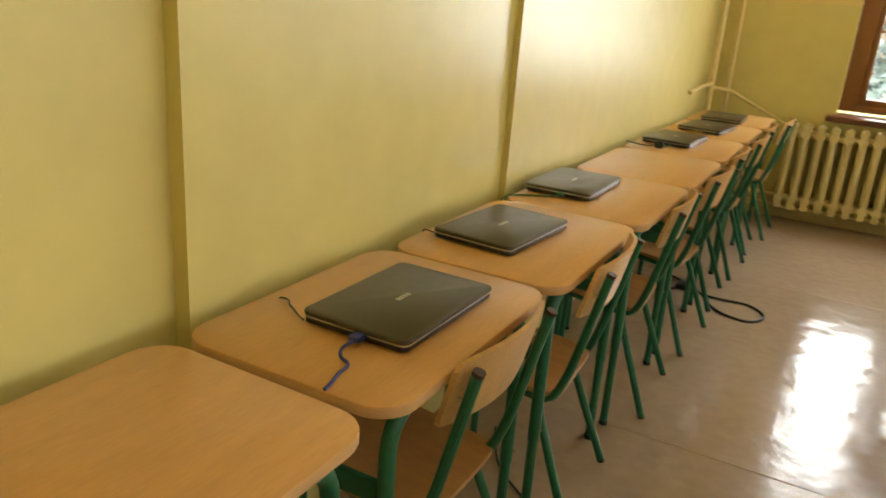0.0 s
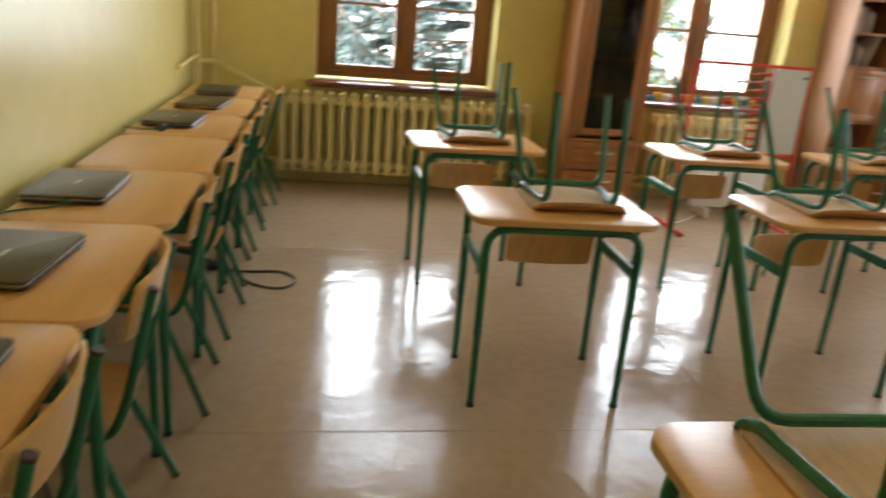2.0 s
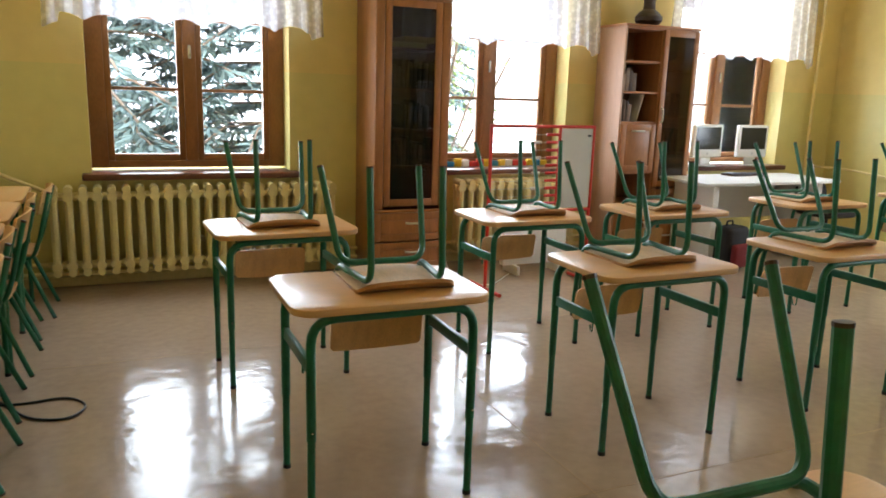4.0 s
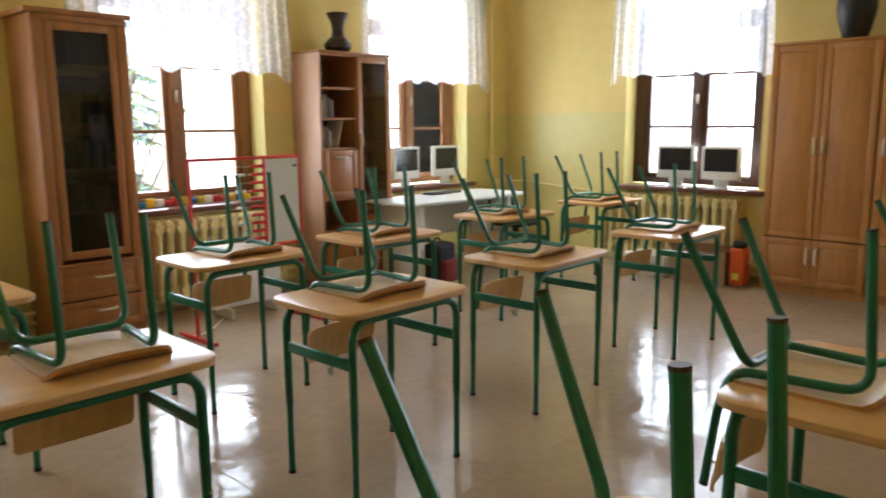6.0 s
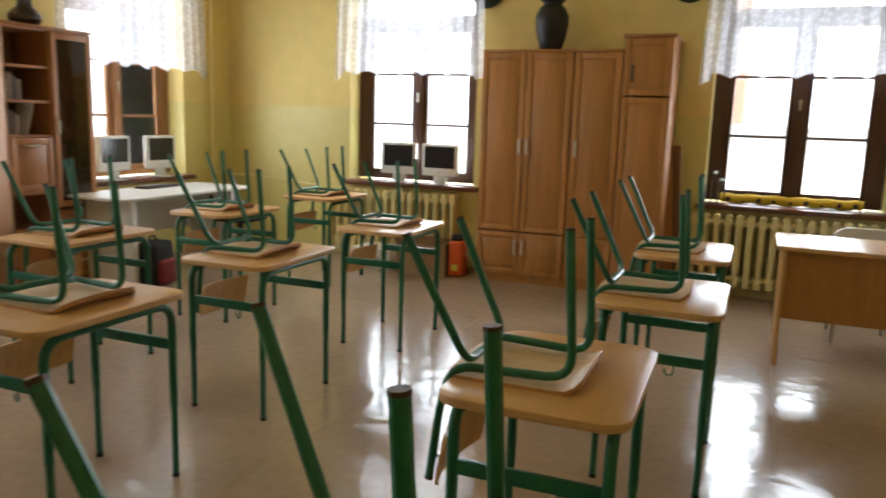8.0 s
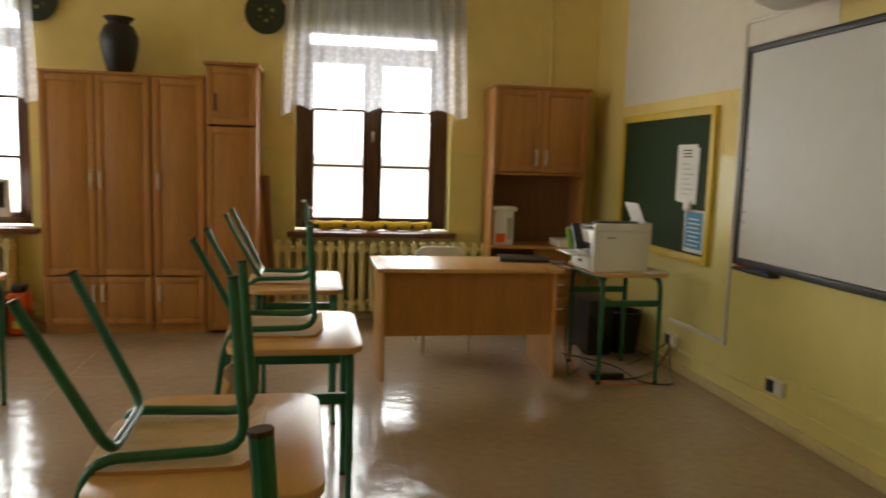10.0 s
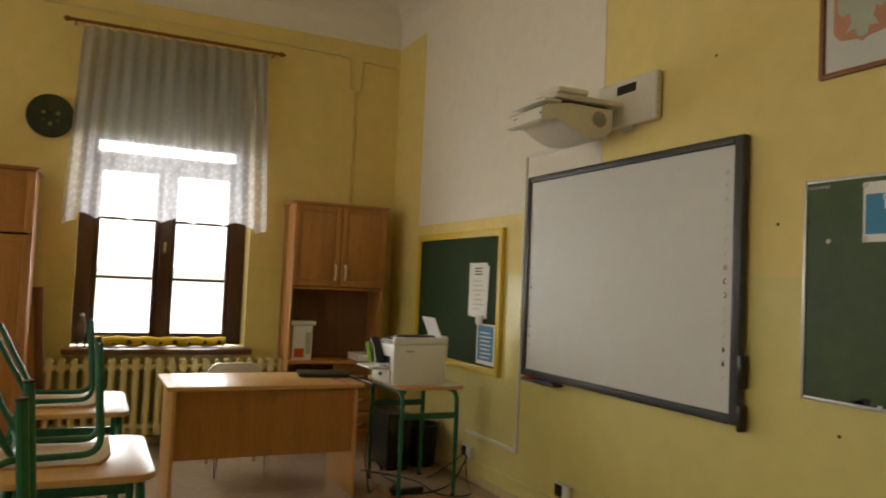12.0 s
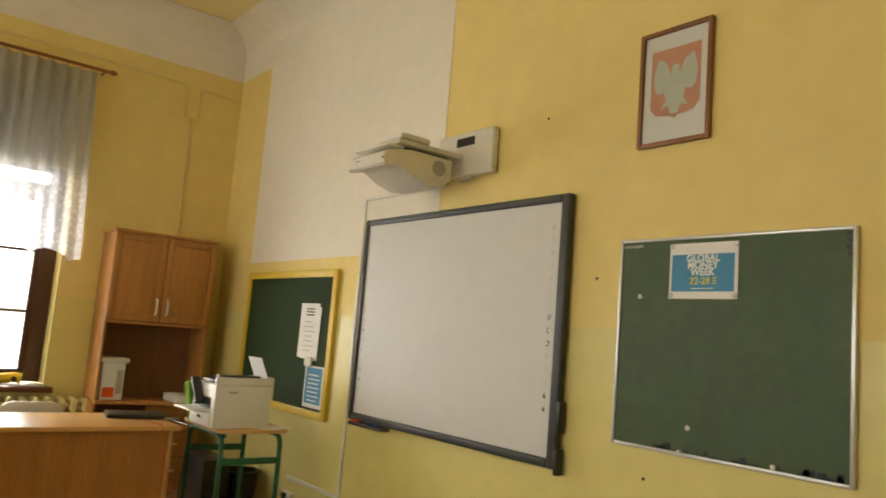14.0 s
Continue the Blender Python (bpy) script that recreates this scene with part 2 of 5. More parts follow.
def tube(bm, pts, r, sides=10, mat=0, flat=1.0):
    pts = [Vector(p) for p in pts]
    rings = []
    side = None
    for i, p in enumerate(pts):
        d = (pts[min(i + 1, len(pts) - 1)] - pts[max(i - 1, 0)]).normalized()
        if side is None:
            side = d.orthogonal().normalized()
        side = (side - d * side.dot(d)).normalized()
        up = d.cross(side)
        rings.append([bm.verts.new(p + r * (math.cos(2 * math.pi * k / sides) * side + flat * math.sin(2 * math.pi * k / sides) * up)) for k in range(sides)])
    for a, b in zip(rings, rings[1:]):
        for k in range(sides):
            bm.faces.new((a[k], a[(k + 1) % sides], b[(k + 1) % sides], b[k])).material_index = mat
    bm.faces.new(list(reversed(rings[0]))).material_index = mat
    bm.faces.new(rings[-1]).material_index = mat
    return bm


def tubed(*args, **kw):
    return tube(bmesh.new(), *args, **kw)


def lathe(bm, profile, sides=28, at=(0, 0, 0)):
    rings = [[bm.verts.new((at[0] + r * math.cos(2 * math.pi * k / sides), at[1] + r * math.sin(2 * math.pi * k / sides), at[2] + z)) for k in range(sides)] for r, z in profile]
    for a, b in zip(rings, rings[1:]):
        for k in range(sides):
            bm.faces.new((a[k], a[(k + 1) % sides], b[(k + 1) % sides], b[k]))
    bm.faces.new(list(reversed(rings[0])))
    bm.faces.new(rings[-1])
    return bm


def slab(outline, z0, z1, bevel=0.0, mats=(0, 0)):
    """An upright prism over an outline in x and y, with a softened top and bottom rim; mats: face, edge."""
    bm = bmesh.new()
    f = bm.faces.new([bm.verts.new((x, y, z0)) for x, y in outline])
    r = bmesh.ops.extrude_face_region(bm, geom=[f])
    bmesh.ops.translate(bm, verts=[v for v in r["geom"] if isinstance(v, bmesh.types.BMVert)], vec=(0, 0, z1 - z0))
    bmesh.ops.recalc_face_normals(bm, faces=bm.faces[:])
    for f in bm.faces:
        f.material_index = mats[0] if abs(f.normal.z) > 0.5 else mats[1]
    if bevel:
        rim = [e for e in bm.edges if abs(e.verts[0].co.z - e.verts[1].co.z) < 1e-6]
        bmesh.ops.bevel(bm, geom=rim, offset=bevel, segments=2, affect="EDGES", profile=0.5)
    return bm


def rounded(w, d, r, steps=6):
    """The outline of a w by d rectangle with round corners."""
    pts = []
    for cx, cy, a in ((w / 2 - r, d / 2 - r, 0), (-w / 2 + r, d / 2 - r, 90), (-w / 2 + r, -d / 2 + r, 180), (w / 2 - r, -d / 2 + r, 270)):
        pts += [(cx + r * math.cos(radians(a + 90 * i / steps)), cy + r * math.sin(radians(a + 90 * i / steps))) for i in range(steps + 1)]
    return pts


def mesh_of(name, bm, mats):
    me = bpy.data.meshes.new(name)
    bmesh.ops.recalc_face_normals(bm, faces=bm.faces[:])
    bm.to_mesh(me)
    bm.free()
    for m in mats if isinstance(mats, (list, tuple)) else [mats]:
        me.materials.append(M[m])
    me.shade_smooth()
    me.set_sharp_from_angle(angle=radians(35))
    return me


def part(name, bm, mats, parent, label="", at=None):
    ob = new(name, mesh_of(name, bm, mats))
    ob.parent = parent
    if at is not None:
        ob.matrix_basis = at
    return tagged(ob, label)


def thing(name, label, category, at=None, group="", kind=""):
    ob = tagged(new(name), label, category, group, kind)
    ob.empty_display_size = 0.1
    if at is not None:
        ob.matrix_basis = at
    return ob


def solid(name, bm, mats, label, category, at=None, group="", kind=""):
    ob = tagged(new(name, mesh_of(name, bm, mats)), label, category, group, kind)
    if at is not None:
        ob.matrix_basis = at
    return ob


# ---- the room ----
LX, LY, H = 8.15, 7.9, 4.2
DADO, COVE = 1.55, 3.76
THICK = 0.45
WIN_Z0, WIN_Z1, WIN_HALF = 0.80, 3.30, 0.70
NORTH = [1.60, 4.09, 6.71]
EAST = [5.65, 2.08]

bm = boxed(-0.5, -0.5, -0.12, LX + 0.5, LY + 0.5, 0.0)
floor = solid("floor", bm, "floor", "worn beige linoleum floor with a glossy finish", "floor", kind="structure")
# welded seams of the linoleum sheets
seam_bm = bmesh.new()
for y in (0.17, 2.17, 4.17, 6.17):
    box(seam_bm, 0, y, 0.0005, LX, y + 0.004, 0.0012)
for x in (2.6, 6.4):
    box(seam_bm, x, 0, 0.0005, x + 0.004, LY, 0.0012)
part("seam", seam_bm, "card", floor)


def zoned(bm, x0, y0, x1, y1, z0, z1):
    """A length of wall, cut where its paint changes: gloss dado, matt yellow, white band."""
    cuts = [0.0, DADO, COVE, H]
    for k in range(3):
        a, b = max(z0, cuts[k]), min(z1, cuts[k + 1])
        if b > a + 1e-4:
            box(bm, x0, y0, a, x1, y1, b, mat=k)


ZONES = ["dado", "wall", "white_wall"]


def window_wall(length, centres):
    """A wall along local x with its inner face at y = 0, pierced by the windows."""
    bm = bmesh.new()
    at = -THICK
    for c in sorted(centres):
        zoned(bm, at, 0, c - WIN_HALF, THICK, 0, H)
        zoned(bm, c - WIN_HALF, 0, c + WIN_HALF, THICK, 0, WIN_Z0)
        zoned(bm, c - WIN_HALF, 0, c + WIN_HALF, THICK, WIN_Z1, H)
        at = c + WIN_HALF
    zoned(bm, at, 0, length + THICK, THICK, 0, H)
    return bm


NORTH_POSE = pose(0, LY, 0)
EAST_POSE = pose(LX, LY, 0, 0, 0, -90)
solid("wall_north", window_wall(LX, NORTH), ZONES, "yellow wall with an olive gloss dado and windows", "wall", NORTH_POSE, kind="structure")
solid("wall_east", window_wall(LY, [LY - y for y in EAST]), ZONES, "yellow wall with an olive gloss dado and windows", "wall", EAST_POSE, kind="structure")
bm = bmesh.new()
zoned(bm, -THICK, -THICK, LX, 0, 0, H)
wall_south = solid("wall_south", bm, ZONES, "yellow board wall with an olive gloss dado", "wall", kind="structure")
part("painted_panel", boxed(4.85, 0.0, 1.97, 7.50, 0.003, COVE - 0.005), "white_wall", wall_south, "cream white painted patch for projection")
bm = bmesh.new()
zoned(bm, -THICK, 0, -0.065, 2.772, 0, H)
zoned(bm, -THICK, 2.772, -0.025, 4.235, 0, H)
zoned(bm, -THICK, 4.235, 0.0, LY, 0, H)
solid("wall_west", bm, ZONES, "glossy yellow wall with shallow stepped pilasters", "wall", kind="structure")
solid("ceiling", boxed(-0.5, -0.5, H, LX + 0.5, LY + 0.5, H + 0.2), "ceiling", "pale yellow plaster ceiling", "ceiling", kind="structure")
# plaster cove along the board wall and the windows
for nm, pts in (("south", ((0, 0, 0), (LX, 0, 0))), ("east", ((LX, LY, 0), (LX, 0, 0))), ("north", ((0, LY, 0), (LX, LY, 0)))):
    bm = bmesh.new()
    a, b = Vector(pts[0]), Vector(pts[1])
    inward = Vector((0, 1, 0)) if nm == "south" else Vector((-1, 0, 0)) if nm == "east" else Vector((0, -1, 0))
    prof = [(0.0, 3.98)] + [(0.30 * (1 - math.cos(radians(t))), 3.98 + 0.21 * math.sin(radians(t))) for t in range(10, 91, 10)] + [(0.30, 4.195), (0.0, 4.195)]
    ra, rb = [[bm.verts.new(p + inward * d + Vector((0, 0, z))) for d, z in prof] for p in (a, b)]
    for k in range(len(prof)):
        j = (k + 1) % len(prof)
        bm.faces.new((ra[k], ra[j], rb[j], rb[k]))
    bm.faces.new(ra)
    bm.faces.new(rb)
    solid("trim_" + nm, bm, "white_wall", "white plaster cove under the ceiling", "cove", kind="structure")
bm = bmesh.new()
box(bm, 0.0, LY - 0.02, 0.0, LX, LY, 0.07, 0.004)
solid("baseboard_north", bm, "skirting", "cream painted low skirting board", "skirting", kind="structure")
solid("baseboard_south", boxed(0, 0, 0, LX - 0.02, 0.022, 0.065, 0.004), "skirting", "cream painted low skirting board", "skirting", kind="structure")
solid("baseboard_east", boxed(LX - 0.02, 0, 0, LX, LY - 0.02, 0.07, 0.004), "skirting", "cream painted low skirting board", "skirting", kind="structure")


# ---- windows and curtains ----
def make_window(name, at, wood, half):
    w = thing(name, ("dark brown" if wood == "dark_frame" else "brown") + " wooden casement window with small panes", "window", at, kind="structure")
    y = 0.20
    z0, z1 = WIN_Z0 + 0.02, WIN_Z1
    bm = bmesh.new()
    o = WIN_HALF
    box(bm, -o, y, z0, -half + 0.045, y + 0.08, z1, 0.004)
    box(bm, half - 0.045, y, z0, o, y + 0.08, z1, 0.004)
    box(bm, -half + 0.045, y, z0, half - 0.045, y + 0.08, z0 + 0.05, 0.004)
    box(bm, -half + 0.045, y, z1 - 0.06, half - 0.045, y + 0.08, z1, 0.004)
    box(bm, -half + 0.045, y - 0.01, 2.36, half - 0.045, y + 0.085, 2.48, 0.006)
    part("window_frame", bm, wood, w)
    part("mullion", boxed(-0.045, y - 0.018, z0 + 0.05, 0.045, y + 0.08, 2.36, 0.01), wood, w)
    for s in (-1, 1):
        a, b = sorted((s * 0.045, s * (half - 0.045)))
        bm = bmesh.new()
        box(bm, a, y + 0.012, z0 + 0.05, a + 0.045, y + 0.06, 2.36, 0.005)
        box(bm, b - 0.045, y + 0.012, z0 + 0.05, b, y + 0.06, 2.36, 0.005)
        box(bm, a + 0.045, y + 0.012, z0 + 0.05, b - 0.045, y + 0.06, z0 + 0.10, 0.005)
        box(bm, a + 0.045, y + 0.012, 2.315, b - 0.045, y + 0.06, 2.36, 0.005)
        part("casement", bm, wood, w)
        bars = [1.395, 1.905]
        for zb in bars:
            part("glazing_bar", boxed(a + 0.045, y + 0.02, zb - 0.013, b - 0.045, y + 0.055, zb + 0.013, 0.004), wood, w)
        edges = [z0 + 0.10, *bars, 2.315]
        for lo, hi in zip(edges, edges[1:]):
            p = part("pane", boxed(a + 0.045, y + 0.035, lo, b - 0.045, y + 0.039, hi), "glass", w)
            p.visible_shadow = False
        p = part("pane", boxed(a, y + 0.035, 2.48, b, y + 0.039, z1 - 0.06), "glass", w)
        p.visible_shadow = False
    part("espagnolette", boxed(-0.012, y - 0.04, 1.62, 0.012, y - 0.02, 1.72, 0.004), "chrome", w)
    part("window_sill", boxed(-0.76, -0.10, WIN_Z0 - 0.04, 0.76, y, WIN_Z0 + 0.006, 0.01), "sill", w, "dark red-brown sill board")
    return w


def make_curtain(at, left, right, top, bottom, dense):
    """A gathered net: dense above, sheer lace below, with a scalloped hem."""
    c = thing("curtain", "white lace net curtain with a scalloped hem" + (" under gathered net coloured grey for the shade of the blind" if dense else ""), "curtain", at, "lace curtains")
    rows = [top, 2.9, 2.56, 2.3, 2.1, bottom + 0.08, bottom]
    n = int((right - left) / 0.0125)
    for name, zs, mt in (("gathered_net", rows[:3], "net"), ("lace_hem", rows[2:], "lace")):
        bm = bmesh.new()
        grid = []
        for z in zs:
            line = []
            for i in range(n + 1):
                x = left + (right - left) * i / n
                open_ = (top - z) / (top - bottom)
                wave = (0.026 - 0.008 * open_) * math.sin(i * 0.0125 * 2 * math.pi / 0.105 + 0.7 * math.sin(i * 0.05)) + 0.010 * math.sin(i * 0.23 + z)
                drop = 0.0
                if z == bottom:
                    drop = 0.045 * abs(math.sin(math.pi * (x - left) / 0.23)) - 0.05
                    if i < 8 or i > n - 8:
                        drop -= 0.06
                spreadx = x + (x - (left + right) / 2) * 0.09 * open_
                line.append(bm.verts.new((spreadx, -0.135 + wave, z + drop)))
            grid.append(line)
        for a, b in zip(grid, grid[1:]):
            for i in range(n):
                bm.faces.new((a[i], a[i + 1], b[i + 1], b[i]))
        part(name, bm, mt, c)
    rod = part("rod", tubed([(left - 0.12, -0.14, top + 0.03), (right + 0.12, -0.14, top + 0.03)], 0.014), "rod", c, "varnished wooden curtain rod")
    for x in (left - 0.12, right + 0.12):
        part("finial", lathe(bmesh.new(), [(0.006, -0.03), (0.022, -0.015), (0.024, 0.0), (0.018, 0.018), (0.004, 0.035)], 12), "rod", rod, at=pose(x, -0.14, top + 0.03, 0, 90, 0))
    for k in range(14):
        x = left + (right - left) * k / 13
        ring = [(x, -0.14 + 0.02 * math.cos(t * 0.6283), top + 0.03 + 0.02 * math.sin(t * 0.6283) - 0.004) for t in range(11)]
        part("ring", tubed(ring, 0.003, 6), "rod", rod)
    for x in (left - 0.06, right + 0.06):
        part("bracket", tubed([(x, 0.0, top + 0.03), (x, -0.14, top + 0.03)], 0.009, 8), "rod", rod)
    return c


for k, x in enumerate(NORTH):
    make_window("window_%d" % (k + 1), NORTH_POSE @ pose(x, 0, 0), "brown_frame", 0.63)
    make_curtain(NORTH_POSE @ pose(x, 0, 0), -0.86, 0.86, 3.44, 1.88, False)
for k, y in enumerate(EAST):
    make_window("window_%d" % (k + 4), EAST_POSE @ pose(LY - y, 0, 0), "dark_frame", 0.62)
    make_curtain(EAST_POSE @ pose(LY - y, 0, 0), -0.75, 0.75, 3.44, 1.92, k == 1)
blind = thing("roller_blind", "grey cloth roller blind pulled half down", "blind", EAST_POSE @ pose(LY - 2.08, 0, 0))
part("cloth", boxed(-0.66, 0.10, 2.57, 0.66, 0.104, 3.32), "blind", blind)
part("bottom_bar", boxed(-0.66, 0.094, 2.555, 0.66, 0.11, 2.575, 0.004), "blind", blind)


# ---- radiators ----
def make_radiator(at, length, label):
    r = thing("radiator", label, "radiator", at, "column radiators")
    bm = bmesh.new()
    for y in (-0.045, 0.045):
        tube(bm, fillet([(0, y, 0.0), (0, y, 0.56)], 0.01), 0.026, 10)
    for z in (0.04, 0.52):
        tube(bm, [(0, -0.07, z), (0, 0.07, z)], 0.034, 10)
        tube(bm, [(-0.046, 0, z), (0.046, 0, z)], 0.026, 10)
    box(bm, -0.006, -0.045, 0.04, 0.006, 0.045, 0.52)
    for z in (0.565, -0.005):
        tube(bm, [(0, -0.075, z), (0, 0.075, z)], 0.028, 10)
    me = mesh_of("section", bm, "radiator")
    n = int(length / 0.092)
    for k in range(n):
        ob = new("section", me)
        ob.parent = r
        ob.matrix_basis = pose((k + 0.5 - n / 2) * 0.092, -0.125, 0.14)
    part("bracket", boxed(-0.02, -0.1, 0.30, 0.02, 0, 0.33, 0.003), "radiator", r)
    return r


make_radiator(NORTH_POSE @ pose(1.62, 0, 0), 2.08, "cream yellow cast iron column radiator under the window")
make_radiator(NORTH_POSE @ pose(4.25, 0, 0), 1.2, "cream yellow cast iron column radiator under the window")
make_radiator(EAST_POSE @ pose(LY - 5.78, 0, 0), 1.5, "cream yellow cast iron column radiator behind cardboard boxes")
make_radiator(EAST_POSE @ pose(LY - 2.0, 0, 0), 1.98, "cream yellow cast iron column radiator behind the desk")

pipes = thing("heating_pipe", "cream painted heating pipes along the wall", "pipe")
part("riser", tubed([(0.06, 7.60, 0.0), (0.06, 7.60, H)], 0.022), "pipe", pipes)
part("riser", tubed([(0.14, LY - 0.06, 0.0), (0.14, LY - 0.06, H)], 0.018), "pipe", pipes)
part("branch", tubed(fillet([(0.06, 7.62, 0.92), (0.16, LY - 0.10, 0.90), (0.60, LY - 0.12, 0.70)], 0.05), 0.014), "pipe", pipes)
part("branch", tubed(fillet([(0.06, 6.9, 0.93), (0.06, 7.60, 0.95)], 0.05), 0.014), "pipe", pipes)
for z in (0.10, 0.17):
    part("floor_pipe", tubed([(0.1, LY - 0.05, z), (5.0, LY - 0.05, z)], 0.016), "pipe", pipes)
riser = thing("heating_pipe", "cream painted riser and branch pipes in the corner", "pipe")
part("riser", tubed([(LX - 0.35, LY - 0.05, 0.0), (LX - 0.35, LY - 0.05, H)], 0.016), "pipe", riser)
part("branch", tubed(fillet([(LX - 0.35, LY - 0.06, 0.80), (LX - 0.07, LY - 0.35, 0.78), (LX - 0.09, 6.7, 0.72)], 0.1), 0.012), "pipe", riser)
conduit = thing("wall_conduit", "thin yellow painted conduit loop on the wall", "conduit")
part("line", tubed([(LX - 0.012, 6.5, 3.66), (LX - 0.012, 0.60, 3.60)], 0.010, 8), "pipe", conduit)
part("drop", tubed(fillet([(LX - 0.012, 0.60, 3.60), (LX - 0.012, 0.52, 3.58), (LX - 0.012, 0.52, 3.28), (LX - 0.012, 0.40, 3.28), (LX - 0.012, 0.40, 3.58), (LX - 0.012, 0.03, 3.56)], 0.04), 0.009, 8), "pipe", conduit)
part("drop", tubed([(LX - 0.012, 0.46, 3.28), (LX - 0.012, 0.46, 2.0)], 0.009, 8), "pipe", conduit)


# ---- school tables and chairs ----
def make_table(at, label, group):
    t = thing("school_table", label, "table", at, group)
    part("tabletop", slab(rounded(0.70, 0.50, 0.075), 0.735, 0.76, 0.004, (0, 1)), ["beech", "beech_edge"], t, "beech laminate top with rounded corners")
    for s in (-1, 1):
        y = s * 0.205
        legs = part("leg_frame", tubed(fillet([(-0.288, y, 0.30), (-0.288, y, 0.715), (0.288, y, 0.715), (0.288, y, 0.30)], 0.085), 0.0165, 12), "green", t)
        for x in (-0.288, 0.288):
            part("lower_leg", tubed([(x, y, 0.012), (x, y, 0.32)], 0.0138, 10), "green", legs)
            part("rubber_foot", tubed([(x, y, 0.0), (x, y, 0.016)], 0.0155, 10), "rubber", legs)
            part("screw", tubed([(x, y - s * 0.004, 0.335), (x, y + s * 0.021, 0.335)], 0.004, 6), "chrome", legs)
    for x in (-0.288, 0.288):
        part("crossbar", boxed(x - 0.010, -0.19, 0.53, x + 0.010, 0.19, 0.572, 0.003), "green", t)
    part("apron", boxed(-0.28, 0.178, 0.70, 0.28, 0.186, 0.73), "green", t)
    part("bag_hook", tubed(fillet([(-0.288, -0.08, 0.53), (-0.288, -0.08, 0.49), (-0.275, -0.05, 0.485), (-0.275, -0.045, 0.51)], 0.015), 0.003, 6), "green", t)
    return t


def make_chair(at, label, group, top=0.72, wide=0.187, face="raw_ply"):
    """Facing -y: front legs, rails and back posts are one bent tube a side; the back legs are a second, spread tube."""
    c = thing("school_chair", label, "chair", at, group)
    bm = bmesh.new()
    nx, ny, sheets = 10, 14, []
    for h in (0.427, 0.440):
        rows = []
        for k in range(ny + 1):
            v = -0.187 + 0.374 * (0.5 - 0.5 * math.cos(math.pi * k / ny))
            inset = max(0.0, abs(v) - 0.130)
            w = 0.182 - (0.057 - math.sqrt(max(0.0, 0.057 ** 2 - inset ** 2))) * 0.75
            roll = max(0.0, (-v - 0.130) / 0.057)
            rows.append([bm.verts.new((w * u, v, h - 0.030 * roll ** 2 + 0.006 * u * u - 0.012 - 0.0963 * (v + 0.155))) for u in [-1 + 2 * q / nx for q in range(nx + 1)]])
        sheets.append(rows)
    low, high = sheets
    for k in range(ny):
        for q in range(nx):
            bm.faces.new((low[k][q], low[k + 1][q], low[k + 1][q + 1], low[k][q + 1]))
            bm.faces.new((high[k][q], high[k][q + 1], high[k + 1][q + 1], high[k + 1][q])).material_index = 1
        for q in (0, nx):
            bm.faces.new((low[k][q], high[k][q], high[k + 1][q], low[k + 1][q])).material_index = 1
    for q in range(nx):
        for k in (0, ny):
            bm.faces.new((low[k][q], low[k][q + 1], high[k][q + 1], high[k][q])).material_index = 1
    bmesh.ops.recalc_face_normals(bm, faces=bm.faces[:])
    part("seat", bm, [face, "ply_edge"], c, "beech plywood seat with a rolled front edge")
    for s in (-1, 1):
        pts = [(s * 0.132, -0.165, 0.005), (s * 0.130, -0.155, 0.400), (s * 0.166, 0.165, 0.369), (s * 0.172, 0.205, 0.47), (s * (wide - 0.025), 0.200 + (top - 0.5) * 0.27, top - 0.02)]
        fr = part("side_frame", tubed(fillet(pts, 0.07), 0.0125, 10), "green", c)
        part("rubber_foot", tubed([(s * 0.132, -0.165, 0.0), (s * 0.132, -0.165, 0.006)], 0.0130, 10), "cap", fr)
        part("cap", tubed([(s * (wide - 0.025), 0.2 + (top - 0.5) * 0.27 + 0.0, top - 0.021), (s * (wide - 0.025), 0.2 + (top - 0.5) * 0.27 + 0.003, top - 0.012)], 0.0130, 10), "cap", fr)
        part("rivet", tubed([(s * (wide - 0.025), 0.2 + (top - 0.58) * 0.27 - 0.02, top - 0.08), (s * (wide - 0.025), 0.2 + (top - 0.58) * 0.27 + 0.014, top - 0.08)], 0.005, 6), "chrome", fr)
    pts = [(-0.2008, 0.2628, 0.005), (-0.165, 0.125, 0.360), (0.165, 0.125, 0.360), (0.2008, 0.2628, 0.005)]
    back = part("rear_leg_frame", tubed(fillet(pts, 0.06), 0.0125, 10), "green", c)
    for s in (-1, 1):
        part("rubber_foot", tubed([(s * 0.2012, 0.2645, 0.0), (s * 0.2006, 0.262, 0.007)], 0.0131, 10), "cap", back)
    bm = bmesh.new()
    n, grid = 16, []
    for off in (0.0, 0.011):
        for z in (top - 0.145, top - 0.13, top - 0.015, top):
            line = []
            for i in range(n + 1):
                u = -1 + 2 * i / n
                w = wide - (0.012 if z in (top - 0.145, top) else 0.0)
                sag = -0.014 * (1 - u * u) if z > top - 0.05 else 0.0
                y = 0.200 + (z - 0.5) * 0.27 - 0.034 + 0.04 * (1 - u * u) - off + 0.011
                line.append(bm.verts.new((u * w, y, z - sag)))
            grid.append(line)
    for a, b in ((0, 1), (1, 2), (2, 3), (5, 4), (6, 5), (7, 6), (4, 0), (3, 7)):
        for i in range(n):
            bm.faces.new((grid[a][i], grid[a][i + 1], grid[b][i + 1], grid[b][i]))
    for i in (0, n):
        for a, b, p, q in ((0, 1, 5, 4), (1, 2, 6, 5), (2, 3, 7, 6)):
            bm.faces.new((grid[a][i], grid[b][i], grid[p][i], grid[q][i]))
